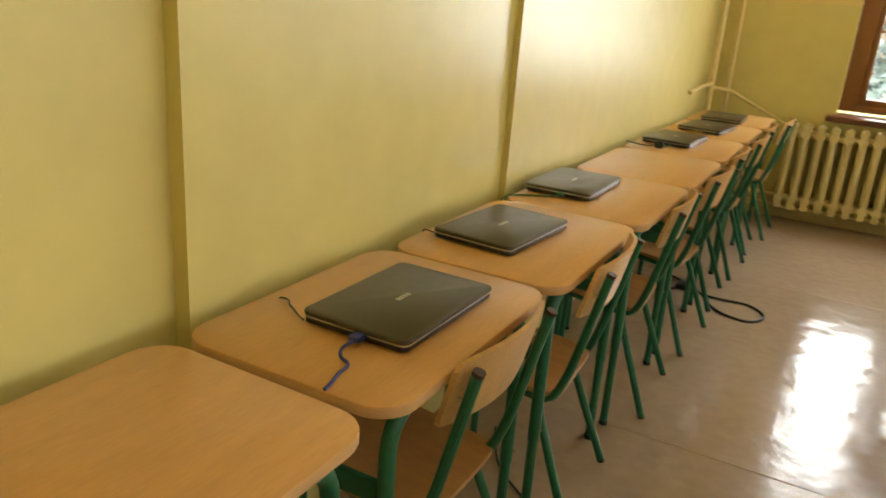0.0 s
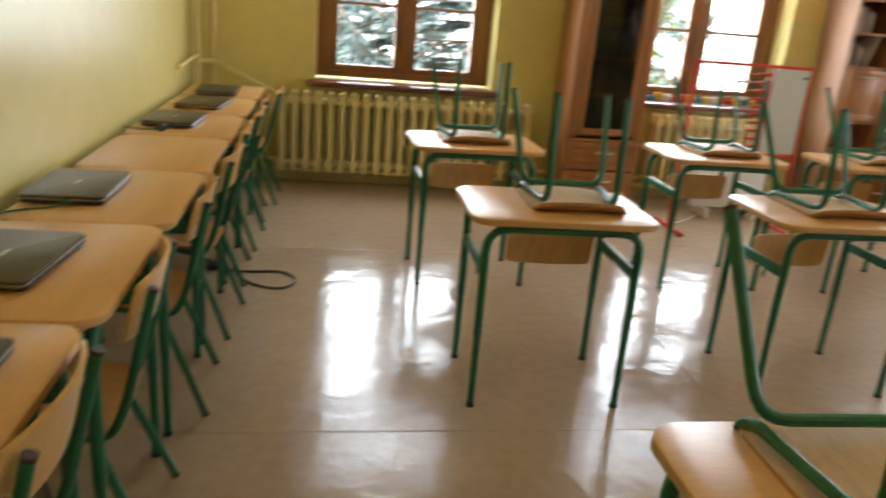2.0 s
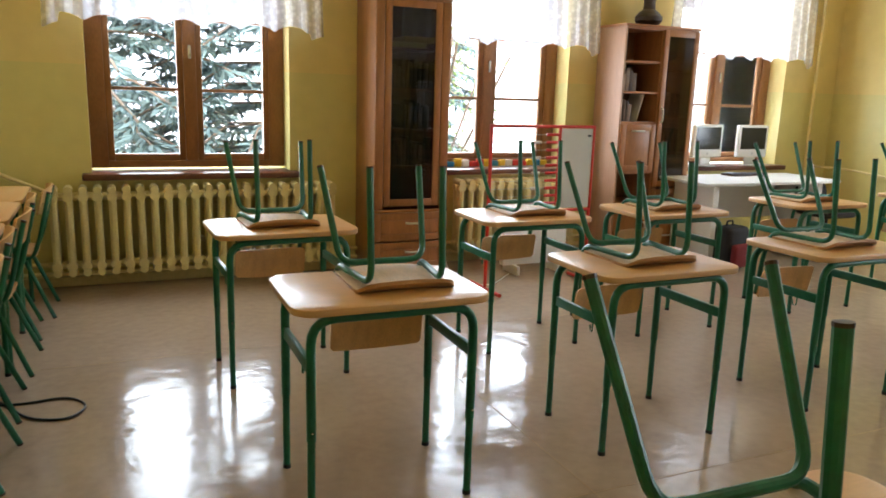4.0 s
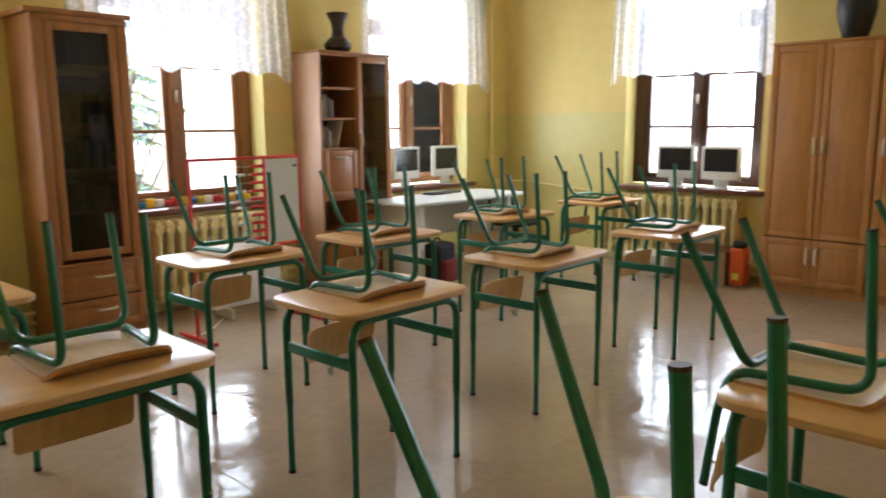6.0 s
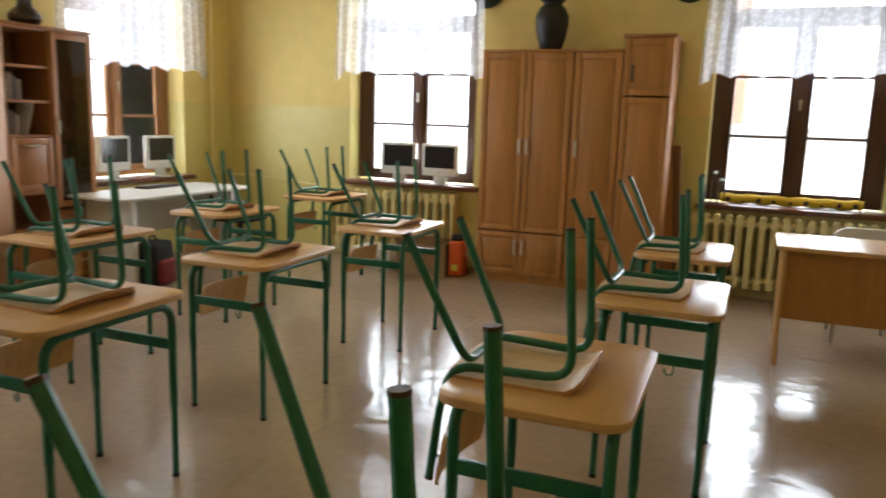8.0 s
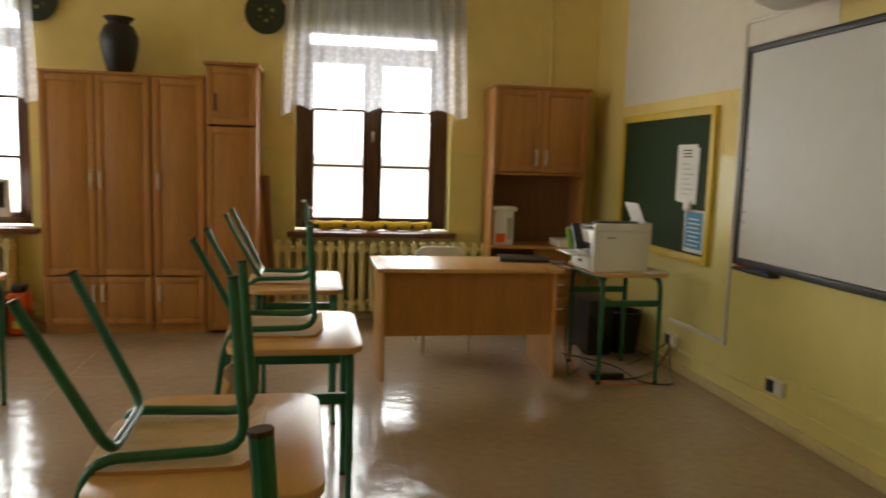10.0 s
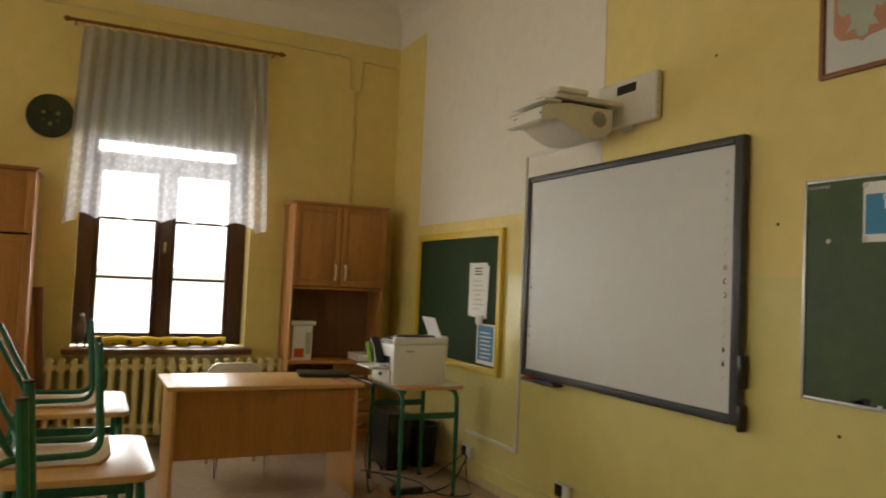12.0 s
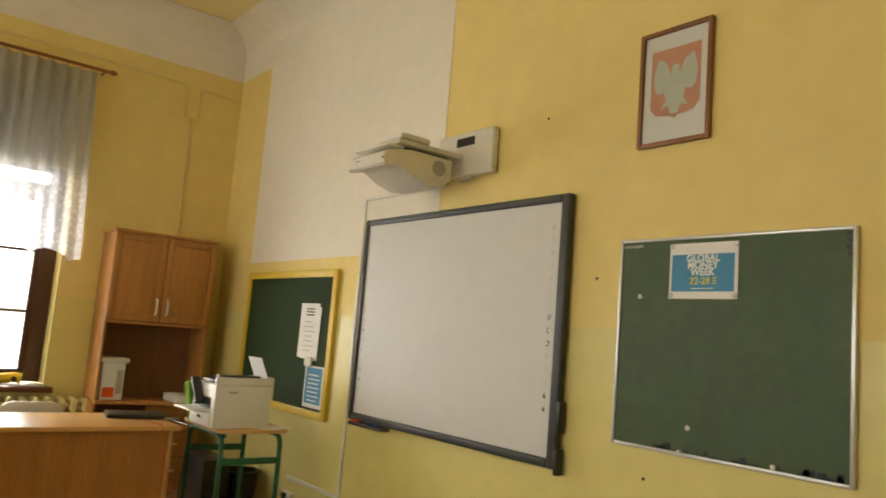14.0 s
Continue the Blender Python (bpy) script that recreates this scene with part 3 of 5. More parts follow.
    part("backrest", bm, "plywood", c, "curved beech plywood backrest")
    return c


TABLE = "beech-topped school table with green steel legs"
ROOM_TABLES = [(1.938, 2.748, 0), (3.20, 2.842, 1), (4.42, 2.68, 0), (5.67, 2.705, 0), (1.868, 4.548, -0.8), (3.093, 4.622, 0.3), (4.29, 4.655, 0.5), (5.572, 4.55, 0.8), (1.79, 5.836, 2), (3.21, 5.86, 0), (4.24, 5.85, 0), (5.60, 5.92, 0), (6.95, 5.90, 0)]
first = None
for x, y, turn in ROOM_TABLES:
    m = pose(x, y, 0, 0, 0, turn)
    first = copy_thing(first, m) if first else make_table(m, TABLE + " under an upturned chair", "pupil tables")
wall_table = None
for k in range(8):
    m = pose((0.262, 0.272, 0.288)[k] if k < 3 else 0.30, (2.315, 3.04)[k] if k < 2 else 2.35 + 0.70 * k, 0, 0, 0, 90 + (0.3 if k % 3 else -0.3))
    if wall_table:
        copy_thing(wall_table, m)
    else:
        wall_table = tagged(copy_thing(first, m), TABLE + " against the wall", "table", "tables along the wall")
upturned = None
for k, (x, y, turn) in enumerate(ROOM_TABLES):
    m = pose(x + (0.0, -0.03, 0.0, 0.0, 0.08, 0.02, 0.0, 0.02, 0.0, 0.05, 0.02, 0.0, 0.0)[k], y + (0.088, 0.118, 0.118, 0.114, 0.088, 0.085, 0.09, 0.086, 0.09, 0.086, 0.085, 0.09, 0.086)[k], 1.1745, 0, 0, turn + (k * 37 % 7 - 3) * 0.4) @ pose(0, 0, 0, -5.5) @ pose(0, 0, 0, 0, 180)
    upturned = copy_thing(upturned, m) if upturned else make_chair(m, "green steel and beech plywood chair upturned on a table", "chairs on tables")
seated = None
for k, (y, turn, pull) in enumerate(((3.06, 0, -0.035), (3.71, 4, -0.012), (4.47, 3, 0.0), (5.12, -3, 0.02), (5.72, 2, 0.0), (6.30, -2, 0.02), (6.85, 3, 0.0), (7.30, 0, 0.06))):
    m = pose(0.335 + pull, y, 0, 0, 0, -90 + turn)
    if seated:
        copy_thing(seated, m)
    else:
        seated = make_chair(m, "green steel and beech plywood chair pushed under a table", "chairs along the wall", 0.79, 0.20, "plywood")


# ---- laptops along the wall ----
def make_laptop(at, label, group):
    p = thing("laptop", label, "laptop", at, group)
    part("base", slab(rounded(0.375, 0.250, 0.018), 0.004, 0.016, 0.003), "black", p)
    part("trim", slab(rounded(0.377, 0.252, 0.018), 0.016, 0.019, 0.0), "silver", p, "silver trim line")
    lid = part("lid", slab(rounded(0.380, 0.255, 0.02), 0.019, 0.030, 0.004), "lid", p, "glossy dark brown-grey lid")
    for k in range(4):
        part("badge", boxed(-0.024 + k * 0.0125, -0.006, 0.0301, -0.015 + k * 0.0125, 0.006, 0.0306), "silver", lid)
    part("hinge", boxed(-0.14, 0.118, 0.006, 0.14, 0.130, 0.020, 0.004), "black", p)
    for x in (-0.15, 0.15):
        for y in (-0.10, 0.10):
            part("rubber_foot", boxed(x - 0.01, y - 0.01, 0.0, x + 0.01, y + 0.01, 0.005), "rubber", p)
    return p


laptop = None
for x, y, turn in ((0.300, 3.07, 90), (0.226, 3.735, 86), (0.180, 4.462, 90), (0.225, 5.905, 87), (0.272, 6.53, 85), (0.270, 7.12, 92)):
    m = pose(x, y, 0.76, 0, 0, turn)
    laptop = copy_thing(laptop, m) if laptop else make_laptop(m, "closed dark laptop on a beech table", "laptops along the wall")


def cable(name, pts, r, mt, label, radius=0.06, plug=None):
    c = thing(name, label, "cable")
    part("cord", tubed(fillet(pts, radius, 6), r, 8), mt, c)
    if plug:
        part("plug", boxed(plug[0] - 0.012, plug[1] - 0.016, plug[2] - 0.007, plug[0] + 0.012, plug[1] + 0.016, plug[2] + 0.007, 0.003), mt, c)
    return c


Z = 0.764
cable("network_cable", [(0.325, 2.872, 0.775), (0.312, 2.83, Z), (0.335, 2.80, Z), (0.365, 2.79, Z), (0.37, 2.745, Z), (0.38, 2.715, Z), (0.385, 2.69, 0.764)], 0.0035, "navy", "blue network cable plugged into a laptop", 0.02, (0.322, 2.872, 0.775))
cable("power_cable", [(0.185, 2.875, 0.772), (0.15, 2.90, Z), (0.12, 2.92, Z), (0.10, 2.93, Z), (0.085, 2.95, Z), (0.055, 2.95, Z), (0.03, 2.96, 0.70)], 0.0022, "black", "thin black power cable of a laptop", 0.02)
cable("power_cable", [(0.10, 3.57, 0.772), (0.07, 3.59, Z), (0.03, 3.60, Z), (0.015, 3.62, 0.70)], 0.0022, "black", "thin black power cable of a laptop", 0.02)
cable("network_cable", [(0.20, 4.27, 0.772), (0.17, 4.24, Z), (0.10, 4.20, Z), (0.04, 4.15, Z), (0.01, 4.14, 0.71)], 0.003, "green", "green network cable of a laptop", 0.03, (0.20, 4.272, 0.774))
cable("network_cable", [(0.25, 5.71, 0.772), (0.22, 5.66, Z), (0.13, 5.62, Z), (0.03, 5.66, Z)], 0.003, "green", "green network cable of a laptop", 0.03)
cable("network_cable", [(0.28, 6.33, 0.772), (0.22, 6.33, Z), (0.15, 6.42, Z), (0.06, 6.5, Z)], 0.003, "toy_yellow", "yellow network cable of a laptop", 0.03)
cam_ob = thing("web_camera", "small black round webcam on a table", "webcam", pose(0.21, 5.615, 0.76))
part("body", lathe(bmesh.new(), [(0.012, 0.0), (0.022, 0.006), (0.024, 0.02), (0.016, 0.036), (0.004, 0.04)], 14), "black", cam_ob)
cable("power_cable", [(0.25, 5.55, 0.006), (0.42, 5.78, 0.006), (0.60, 5.72, 0.006), (0.78, 5.76, 0.006), (0.88, 5.62, 0.006), (0.80, 5.48, 0.006), (0.64, 5.54, 0.006), (0.50, 5.80, 0.006), (0.25, 6.0, 0.006)], 0.006, "black", "black power cable looped on the floor", 0.08)
cable("power_cable", [(0.15, 3.0, 0.005), (0.30, 3.15, 0.005), (0.46, 3.20, 0.005), (0.58, 3.38, 0.005), (0.50, 3.55, 0.005), (0.3, 3.7, 0.005), (0.2, 3.9, 0.005)], 0.004, "black", "black cable trailing under the tables", 0.08)
strip = thing("power_strip", "white power strip fixed to the wall under tables", "power strip", pose(0.0, 3.7, 0.30))
part("body", boxed(-0.01, -0.4, -0.03, 0.03, 0.4, 0.03, 0.006), "offwhite", strip)
for k in range(5):
    part("socket", lathe(bmesh.new(), [(0.02, 0.0), (0.02, 0.004), (0.014, 0.004)], 14), "white", strip, at=pose(0.03, -0.3 + 0.15 * k, 0, 0, 90, 0))
adapter = thing("power_adapter", "black laptop power adapter on the floor", "adapter", pose(0.42, 5.80, 0))
part("body", boxed(-0.03, -0.06, 0, 0.03, 0.06, 0.032, 0.008), "black", adapter)


# ---- cabinets ----
def panel_door(parent, x0, x1, z0, z1, y, wood, glazed=False, handle=None, name="door", metal="offwhite"):
    """A framed door in the plane y, its face towards -y. handle: (x, z, upright)."""
    f = 0.055
    g = 0.003
    if glazed:
        d = part(name, boxed(x0 + g, y - 0.020, z0 + g, x0 + f, y, z1 - g, 0.003), wood, parent)
    else:
        d = part(name, boxed(x0 + f - 0.004, y - 0.011, z0 + f - 0.004, x1 - f + 0.004, y - 0.001, z1 - f + 0.004), wood, parent)
        part("raised_field", boxed(x0 + f + 0.006, y - 0.015, z0 + f + 0.006, x1 - f - 0.006, y - 0.0115, z1 - f - 0.006, 0.003), wood, d)
        part("stile", boxed(x0 + g, y - 0.020, z0 + g, x0 + f, y, z1 - g, 0.003), wood, d)
    part("stile", boxed(x1 - f, y - 0.020, z0 + g, x1 - g, y, z1 - g, 0.003), wood, d)
    part("rail", boxed(x0 + f, y - 0.020, z0 + g, x1 - f, y, z0 + f, 0.003), wood, d)
    part("rail", boxed(x0 + f, y - 0.020, z1 - f, x1 - f, y, z1 - g, 0.003), wood, d)
    if glazed:
        part("pane", boxed(x0 + f, y - 0.012, z0 + f, x1 - f, y - 0.008, z1 - f), "dark_glass", d, "tinted glass pane")
    if handle:
        hx, hz, up = handle
        dx, dz = (0.0, 0.065) if up else (0.065, 0.0)
        pts = [(hx - dx, y - 0.018, hz - dz), (hx - dx * 0.8, y - 0.045, hz - dz * 0.8), (hx + dx * 0.8, y - 0.045, hz + dz * 0.8), (hx + dx, y - 0.018, hz + dz)]
        part("handle", tubed(fillet(pts, 0.02), 0.0085, 8), metal, d, "pale metal bow handle")
    return d


def carcass(parent, w, d, z0, z1, wood, back="alder_dark", t=0.02, side=None):
    """Sides, back, top and bottom, with the front at y = 0 and the back at y = d."""
    for x in (-w / 2, w / 2 - t):
        part("side_panel", boxed(x, 0, z0, x + t, d, z1, 0.001), side or wood, parent)
    part("back_panel", boxed(-w / 2 + t, d - 0.008, z0, w / 2 - t, d, z1), back, parent)
    for a in (z0, z1 - t):
        part("shelf", boxed(-w / 2 + t, 0.001, a, w / 2 - t, d - 0.008, a + t), wood, parent)


def fill_books(parent_pose, x0, x1, z, depth, seed, height=0.24):
    rng = random.Random(seed)
    x = x0
    while x < x1 - 0.02:
        w = rng.uniform(0.015, 0.04)
        h = height * rng.uniform(0.7, 1.0)
        if x + w > x1:
            break
        b = solid("book", boxed(0, 0, 0, w - 0.002, depth * rng.uniform(0.7, 1), h, 0.002), "book", "upright book or binder on a cabinet shelf", "book", parent_pose @ pose(x, 0.06, z, 0, rng.choice([0, 0, 0, 4]), 0), "books on shelves")
        x += w + (rng.uniform(0.03, 0.12) if rng.random() < 0.18 else 0.0015)


FACE_SOUTH = lambda x, y: pose(x, y, 0)
FACE_WEST = lambda x, y: pose(x, y, 0, 0, 0, -90)

# glazed bookcase between the first two windows
m = FACE_SOUTH(3.13, 7.45)
c = thing("glazed_bookcase", "tall red-brown bookcase with a dark glass door over drawers", "bookcase", m)
carcass(c, 0.60, 0.44, 0.06, 2.135, "alder_red")
part("plinth", boxed(-0.30, 0.02, 0.0, 0.30, 0.43, 0.06), "alder_red", c)
part("cornice", boxed(-0.335, -0.035, 2.135, 0.335, 0.44, 2.170, 0.008), "alder_red", c)
part("fillet", boxed(-0.30, -0.022, 2.095, 0.30, 0.0, 2.135, 0.004), "alder_red", c)
for s in (-1, 1):
    part("fluted_stile", boxed(s * 0.265 - 0.035, -0.022, 0.545, s * 0.265 + 0.035, 0.0, 2.095, 0.008), "alder_red", c)
panel_door(c, -0.228, 0.228, 0.57, 2.095, 0.0, "alder_red", True)
part("rim", boxed(-0.31, -0.026, 0.52, 0.31, 0.0, 0.545, 0.005), "alder_red", c)
for z0, z1 in ((0.295, 0.52), (0.07, 0.29)):
    panel_door(c, -0.298, 0.298, z0, z1, 0.0, "alder_red", False, (0.03, (z0 + z1) / 2 + 0.03, False), "drawer", "offwhite")
for z in (0.86, 1.14, 1.44, 1.74):
    part("shelf", boxed(-0.28, 0.03, z, 0.28, 0.42, z + 0.018), "alder_red", c)
for k, z in enumerate((0.878, 1.158, 1.458)):
    fill_books(m, -0.26, 0.25, z, 0.26, 11 + k, 0.22)
solid("folder", boxed(-0.2, 0.08, 1.758, 0.14, 0.3, 1.80, 0.004), "print_yellow", "yellow folder lying on a bookcase shelf", "folder", m)
solid("folder", boxed(-0.05, 0.05, 1.80, 0.2, 0.28, 1.84, 0.004), "toy_yellow", "yellow box file on a bookcase shelf", "folder", m)

# shelf unit with half glass front, between the second and third window
m = FACE_SOUTH(5.48, 7.50)
c = thing("shelf_unit", "brown wall unit with open shelves and a glass door", "shelf unit", m)
carcass(c, 0.80, 0.39, 0.06, 2.04, "alder_red", side="pale_veneer")
part("plinth", boxed(-0.40, 0.02, 0.0, 0.40, 0.38, 0.06), "alder_red", c)
part("top_board", boxed(-0.41, -0.02, 2.04, 0.41, 0.39, 2.062, 0.004), "alder_red", c)
part("divider", boxed(-0.012, 0.0, 0.06, 0.012, 0.38, 2.04), "alder_red", c)
for z in (1.48, 1.74, 1.22, 0.78, 0.50):
    part("shelf", boxed(-0.38, 0.005, z, -0.012, 0.38, z + 0.02), "alder_red", c)
panel_door(c, -0.385, -0.008, 0.80, 1.22, 0.0, "alder_red", False, (-0.2, 1.16, False))
panel_door(c, 0.0, 0.395, 0.66, 2.03, 0.0, "alder_red", True, (0.03, 1.30, True))
for z in (0.95, 1.28, 1.68):
    part("shelf", boxed(0.012, 0.03, z, 0.38, 0.38, z + 0.016), "alder_red", c)
for z0, z1 in ((0.37, 0.645), (0.07, 0.36)):
    panel_door(c, 0.0, 0.395, z0, z1, 0.0, "alder_red", False, (0.2, (z0 + z1) / 2, False), "drawer")
panel_door(c, -0.385, -0.008, 0.07, 0.49, 0.0, "alder_red", False, (-0.06, 0.28, True))
fill_books(m, -0.37, -0.24, 1.24, 0.22, 31, 0.2)
fill_books(m, -0.37, -0.18, 1.50, 0.22, 32, 0.2)
fill_books(m, 0.03, 0.34, 0.966, 0.22, 33, 0.24)
fill_books(m, 0.06, 0.30, 1.296, 0.2, 34, 0.22)
solid("magazine", boxed(0, 0, 0, 0.008, 0.2, 0.25, 0.001), "paper", "white magazine leaning on an open shelf", "magazine", m @ pose(-0.16, 0.08, 1.24, 0, 16, 0))
vase = solid("vase", lathe(bmesh.new(), [(0.06, 0.0), (0.085, 0.01), (0.118, 0.05), (0.12, 0.085), (0.085, 0.125), (0.055, 0.15), (0.05, 0.20), (0.058, 0.26), (0.075, 0.30), (0.092, 0.33), (0.098, 0.345), (0.085, 0.35), (0.05, 0.31)]), "bronze", "dark brown carved clay vase on a wall unit", "vase", pose(5.46, 7.70, 2.062))

# wardrobes on the east wall
WX = 7.655
m = FACE_WEST(WX, 4.300)
c = thing("wardrobe", "brown two-door wardrobe with small lower doors", "wardrobe", m)
carcass(c, 0.82, 0.48, 0.06, 2.060, "alder")
part("plinth", boxed(-0.41, 0.01, 0.0, 0.41, 0.47, 0.07), "alder", c)
part("top_board", boxed(-0.415, -0.025, 2.060, 0.412, 0.48, 2.080, 0.003), "alder", c)
panel_door(c, -0.41, 0.0, 0.475, 2.055, 0.0, "alder", False, (-0.035, 1.24, True))
panel_door(c, 0.0, 0.41, 0.475, 2.055, 0.0, "alder", False, (0.035, 1.24, True))
panel_door(c, -0.41, 0.0, 0.075, 0.47, 0.0, "alder", False, (-0.035, 0.33, True))
panel_door(c, 0.0, 0.41, 0.075, 0.47, 0.0, "alder", False, (0.035, 0.33, True))
m = FACE_WEST(WX, 3.680)
c = thing("wardrobe", "brown single-door wardrobe with a small lower door", "wardrobe", m)
carcass(c, 0.41, 0.48, 0.06, 2.060, "alder")
part("plinth", boxed(-0.205, 0.01, 0.0, 0.205, 0.47, 0.07), "alder", c)
part("top_board", boxed(-0.207, -0.025, 2.060, 0.205, 0.48, 2.080, 0.003), "alder", c)
panel_door(c, -0.195, 0.205, 0.475, 2.055, 0.0, "alder", False, (-0.15, 1.24, True))
panel_door(c, -0.195, 0.205, 0.075, 0.47, 0.0, "alder", False, (-0.15, 0.33, True))
m = FACE_WEST(WX - 0.02, 3.268)
c = thing("tall_cupboard", "tall narrow brown cupboard with a top locker", "cupboard", m)
carcass(c, 0.395, 0.50, 0.02, 2.170, "alder_red")
part("cornice", boxed(-0.215, -0.035, 2.170, 0.215, 0.50, 2.195, 0.005), "alder_red", c)
panel_door(c, -0.197, 0.197, 0.03, 1.69, 0.0, "alder", False)
panel_door(c, -0.197, 0.197, 1.70, 2.165, 0.0, "alder", False, (-0.12, 1.88, True), "locker_door", "cap")
solid("plank", boxed(-0.05, -0.012, 0, 0.05, 0.012, 1.15, 0.003), "alder", "brown board leaning beside the cupboard", "board", pose(7.98, 3.02, 0.0, 0, 4, 90))
solid("plank", boxed(-0.04, -0.01, 0, 0.04, 0.01, 1.30, 0.003), "alder_dark", "narrow dark board leaning beside the cupboard", "board", pose(8.0, 2.96, 0.0, 0, 3, 80))
vase2 = solid("vase", lathe(bmesh.new(), [(0.075, 0.0), (0.09, 0.01), (0.125, 0.12), (0.148, 0.25), (0.146, 0.31), (0.115, 0.38), (0.085, 0.40), (0.085, 0.42), (0.115, 0.445), (0.118, 0.455), (0.09, 0.455), (0.07, 0.40)]), "clay", "large black clay vase on a wardrobe", "vase", pose(7.90, 4.17, 2.080))
for y, z in ((4.86, 2.68), (3.03, 2.68)):
    p = thing("wall_plate", "dark green glazed decorative plate hung on the wall", "plate", pose(LX - 0.002, y, z, 0, -90, 0), "wall plates")
    part("dish", lathe(bmesh.new(), [(0.09, 0.0), (0.10, 0.012), (0.17, 0.032), (0.178, 0.040), (0.168, 0.040), (0.098, 0.02), (0.004, 0.016)], 36), "plate", p)
    for a in range(6):
        part("leaf_motif", lathe(bmesh.new(), [(0.004, 0.0), (0.016, 0.002), (0.004, 0.004)], 10), "leaf" if a % 2 else "bronze", p, at=pose(0.06 * math.cos(a * 1.047), 0.06 * math.sin(a * 1.047), 0.019))

# corner cupboard beside the board wall
m = FACE_WEST(7.775, 0.642)
c = thing("corner_cupboard", "brown cupboard with open niche and upper doors", "cupboard", m)
carcass(c, 0.86, 0.37, 0.05, 2.115, "alder")
part("plinth", boxed(-0.43, 0.01, 0.0, 0.43, 0.36, 0.05), "alder", c)
part("cornice", boxed(-0.445, -0.025, 2.115, 0.445, 0.37, 2.137, 0.004), "alder", c)
part("shelf", boxed(-0.41, -0.02, 1.365, 0.41, 0.36, 1.385), "alder", c)
part("counter", slab([(-0.43, -0.05), (0.10, -0.12), (0.43, -0.30), (0.43, 0.36), (-0.43, 0.36)], 0.715, 0.74, 0.003), "alder", c)
panel_door(c, -0.43, 0.0, 1.39, 2.11, 0.0, "alder", False, (-0.045, 1.52, True))
panel_door(c, 0.0, 0.43, 1.39, 2.11, 0.0, "alder", False, (0.045, 1.52, True))
for z0, z1 in ((0.50, 0.70), (0.28, 0.495), (0.06, 0.275)):
    panel_door(c, -0.02, 0.41, z0, z1, 0.0, "alder", False, (0.2, (z0 + z1) / 2, False), "drawer")
bx = thing("paper_box", "white cardboard box of papers in the niche", "box", m @ pose(-0.30, 0.10, 0.74))
part("body", boxed(-0.09, -0.07, 0, 0.09, 0.12, 0.30, 0.004), "white", bx)
part("lid", boxed(-0.115, -0.09, 0.30, 0.115, 0.14, 0.34, 0.01), "offwhite", bx)
part("print", boxed(-0.07, -0.0715, 0.02, 0.02, -0.07, 0.10), "orange", bx)
part("print", boxed(0.03, -0.0715, 0.05, 0.08, -0.07, 0.24), "pale_ink", bx)
solid("paper_stack", boxed(-0.11, -0.15, 0, 0.11, 0.15, 0.06, 0.004), "paper", "stack of white papers on the low counter", "papers", m @ pose(0.28, 0.02, 0.74))

# ---- desk, printer table and what stands on them ----
d = thing("teacher_desk", "brown laminate desk with a front panel", "desk", pose(6.465, 1.572, 0))
part("desktop", boxed(-0.335, -0.635, 0.732, 0.335, 0.635, 0.76, 0.004), "beech", d)
part("modesty_panel", boxed(-0.275, -0.575, 0.30, -0.257, 0.575, 0.732), "alder", d)
for s in (-1, 1):
    part("side_panel", boxed(-0.30, s * 0.587 - 0.011, 0.0, 0.30, s * 0.587 + 0.011, 0.732, 0.002), "beech", d)
nb = thing("notebook_computer", "closed black laptop on the desk", "laptop", pose(6.60, 1.10, 0.76, 0, 0, 80))
part("base", slab(rounded(0.36, 0.25, 0.015), 0.003, 0.016, 0.002), "black", nb)
part("lid", slab(rounded(0.36, 0.25, 0.015), 0.017, 0.027, 0.003), "lid", nb)
cable("power_cable", [(6.45, 0.95, 0.775), (6.30, 0.91, 0.766), (6.115, 0.90, 0.77), (6.10, 0.90, 0.70), (6.12, 0.92, 0.25), (6.18, 0.86, 0.006), (6.4, 0.7, 0.006)], 0.004, "black", "black cable running down the desk", 0.03)
cable("network_cable", [(6.35, 1.10, 0.766), (6.12, 1.06, 0.77), (6.105, 1.04, 0.55), (6.12, 0.94, 0.30), (6.15, 0.80, 0.005), (5.95, 0.60, 0.005), (5.98, 0.35, 0.005), (6.2, 0.2, 0.005)], 0.0028, "orange", "thin orange network cable across the floor", 0.05)
ch = thing("teacher_chair", "pale grey chair with metal legs behind the desk", "chair", pose(7.08, 1.60, 0, 0, 0, 90))
part("seat", slab(rounded(0.42, 0.40, 0.08), 0.43, 0.45, 0.006), "offwhite", ch)
bm = slab(rounded(0.42, 0.30, 0.10), -0.01, 0.01, 0.004)
part("backrest", bm, "offwhite", ch, at=pose(0, -0.22, 0.63, 80, 0, 0))
for x in (-0.18, 0.18):
    part("leg_frame", tubed(fillet([(x, 0.19, 0.0), (x, 0.17, 0.42), (x, -0.18, 0.42), (x, -0.22, 0.0)], 0.03), 0.010, 8), "silver", ch)
    part("back_post", tubed([(x, -0.18, 0.42), (x, -0.225, 0.70)], 0.009, 8), "silver", ch)
tagged(copy_thing(first, pose(6.29, 0.51, 0)), "school table with green steel legs carrying a printer", "table", "printer table")
p = thing("printer", "white laser printer with dark panel and paper tray", "printer", pose(6.20, 0.595, 0.76, 0, 0, 90))
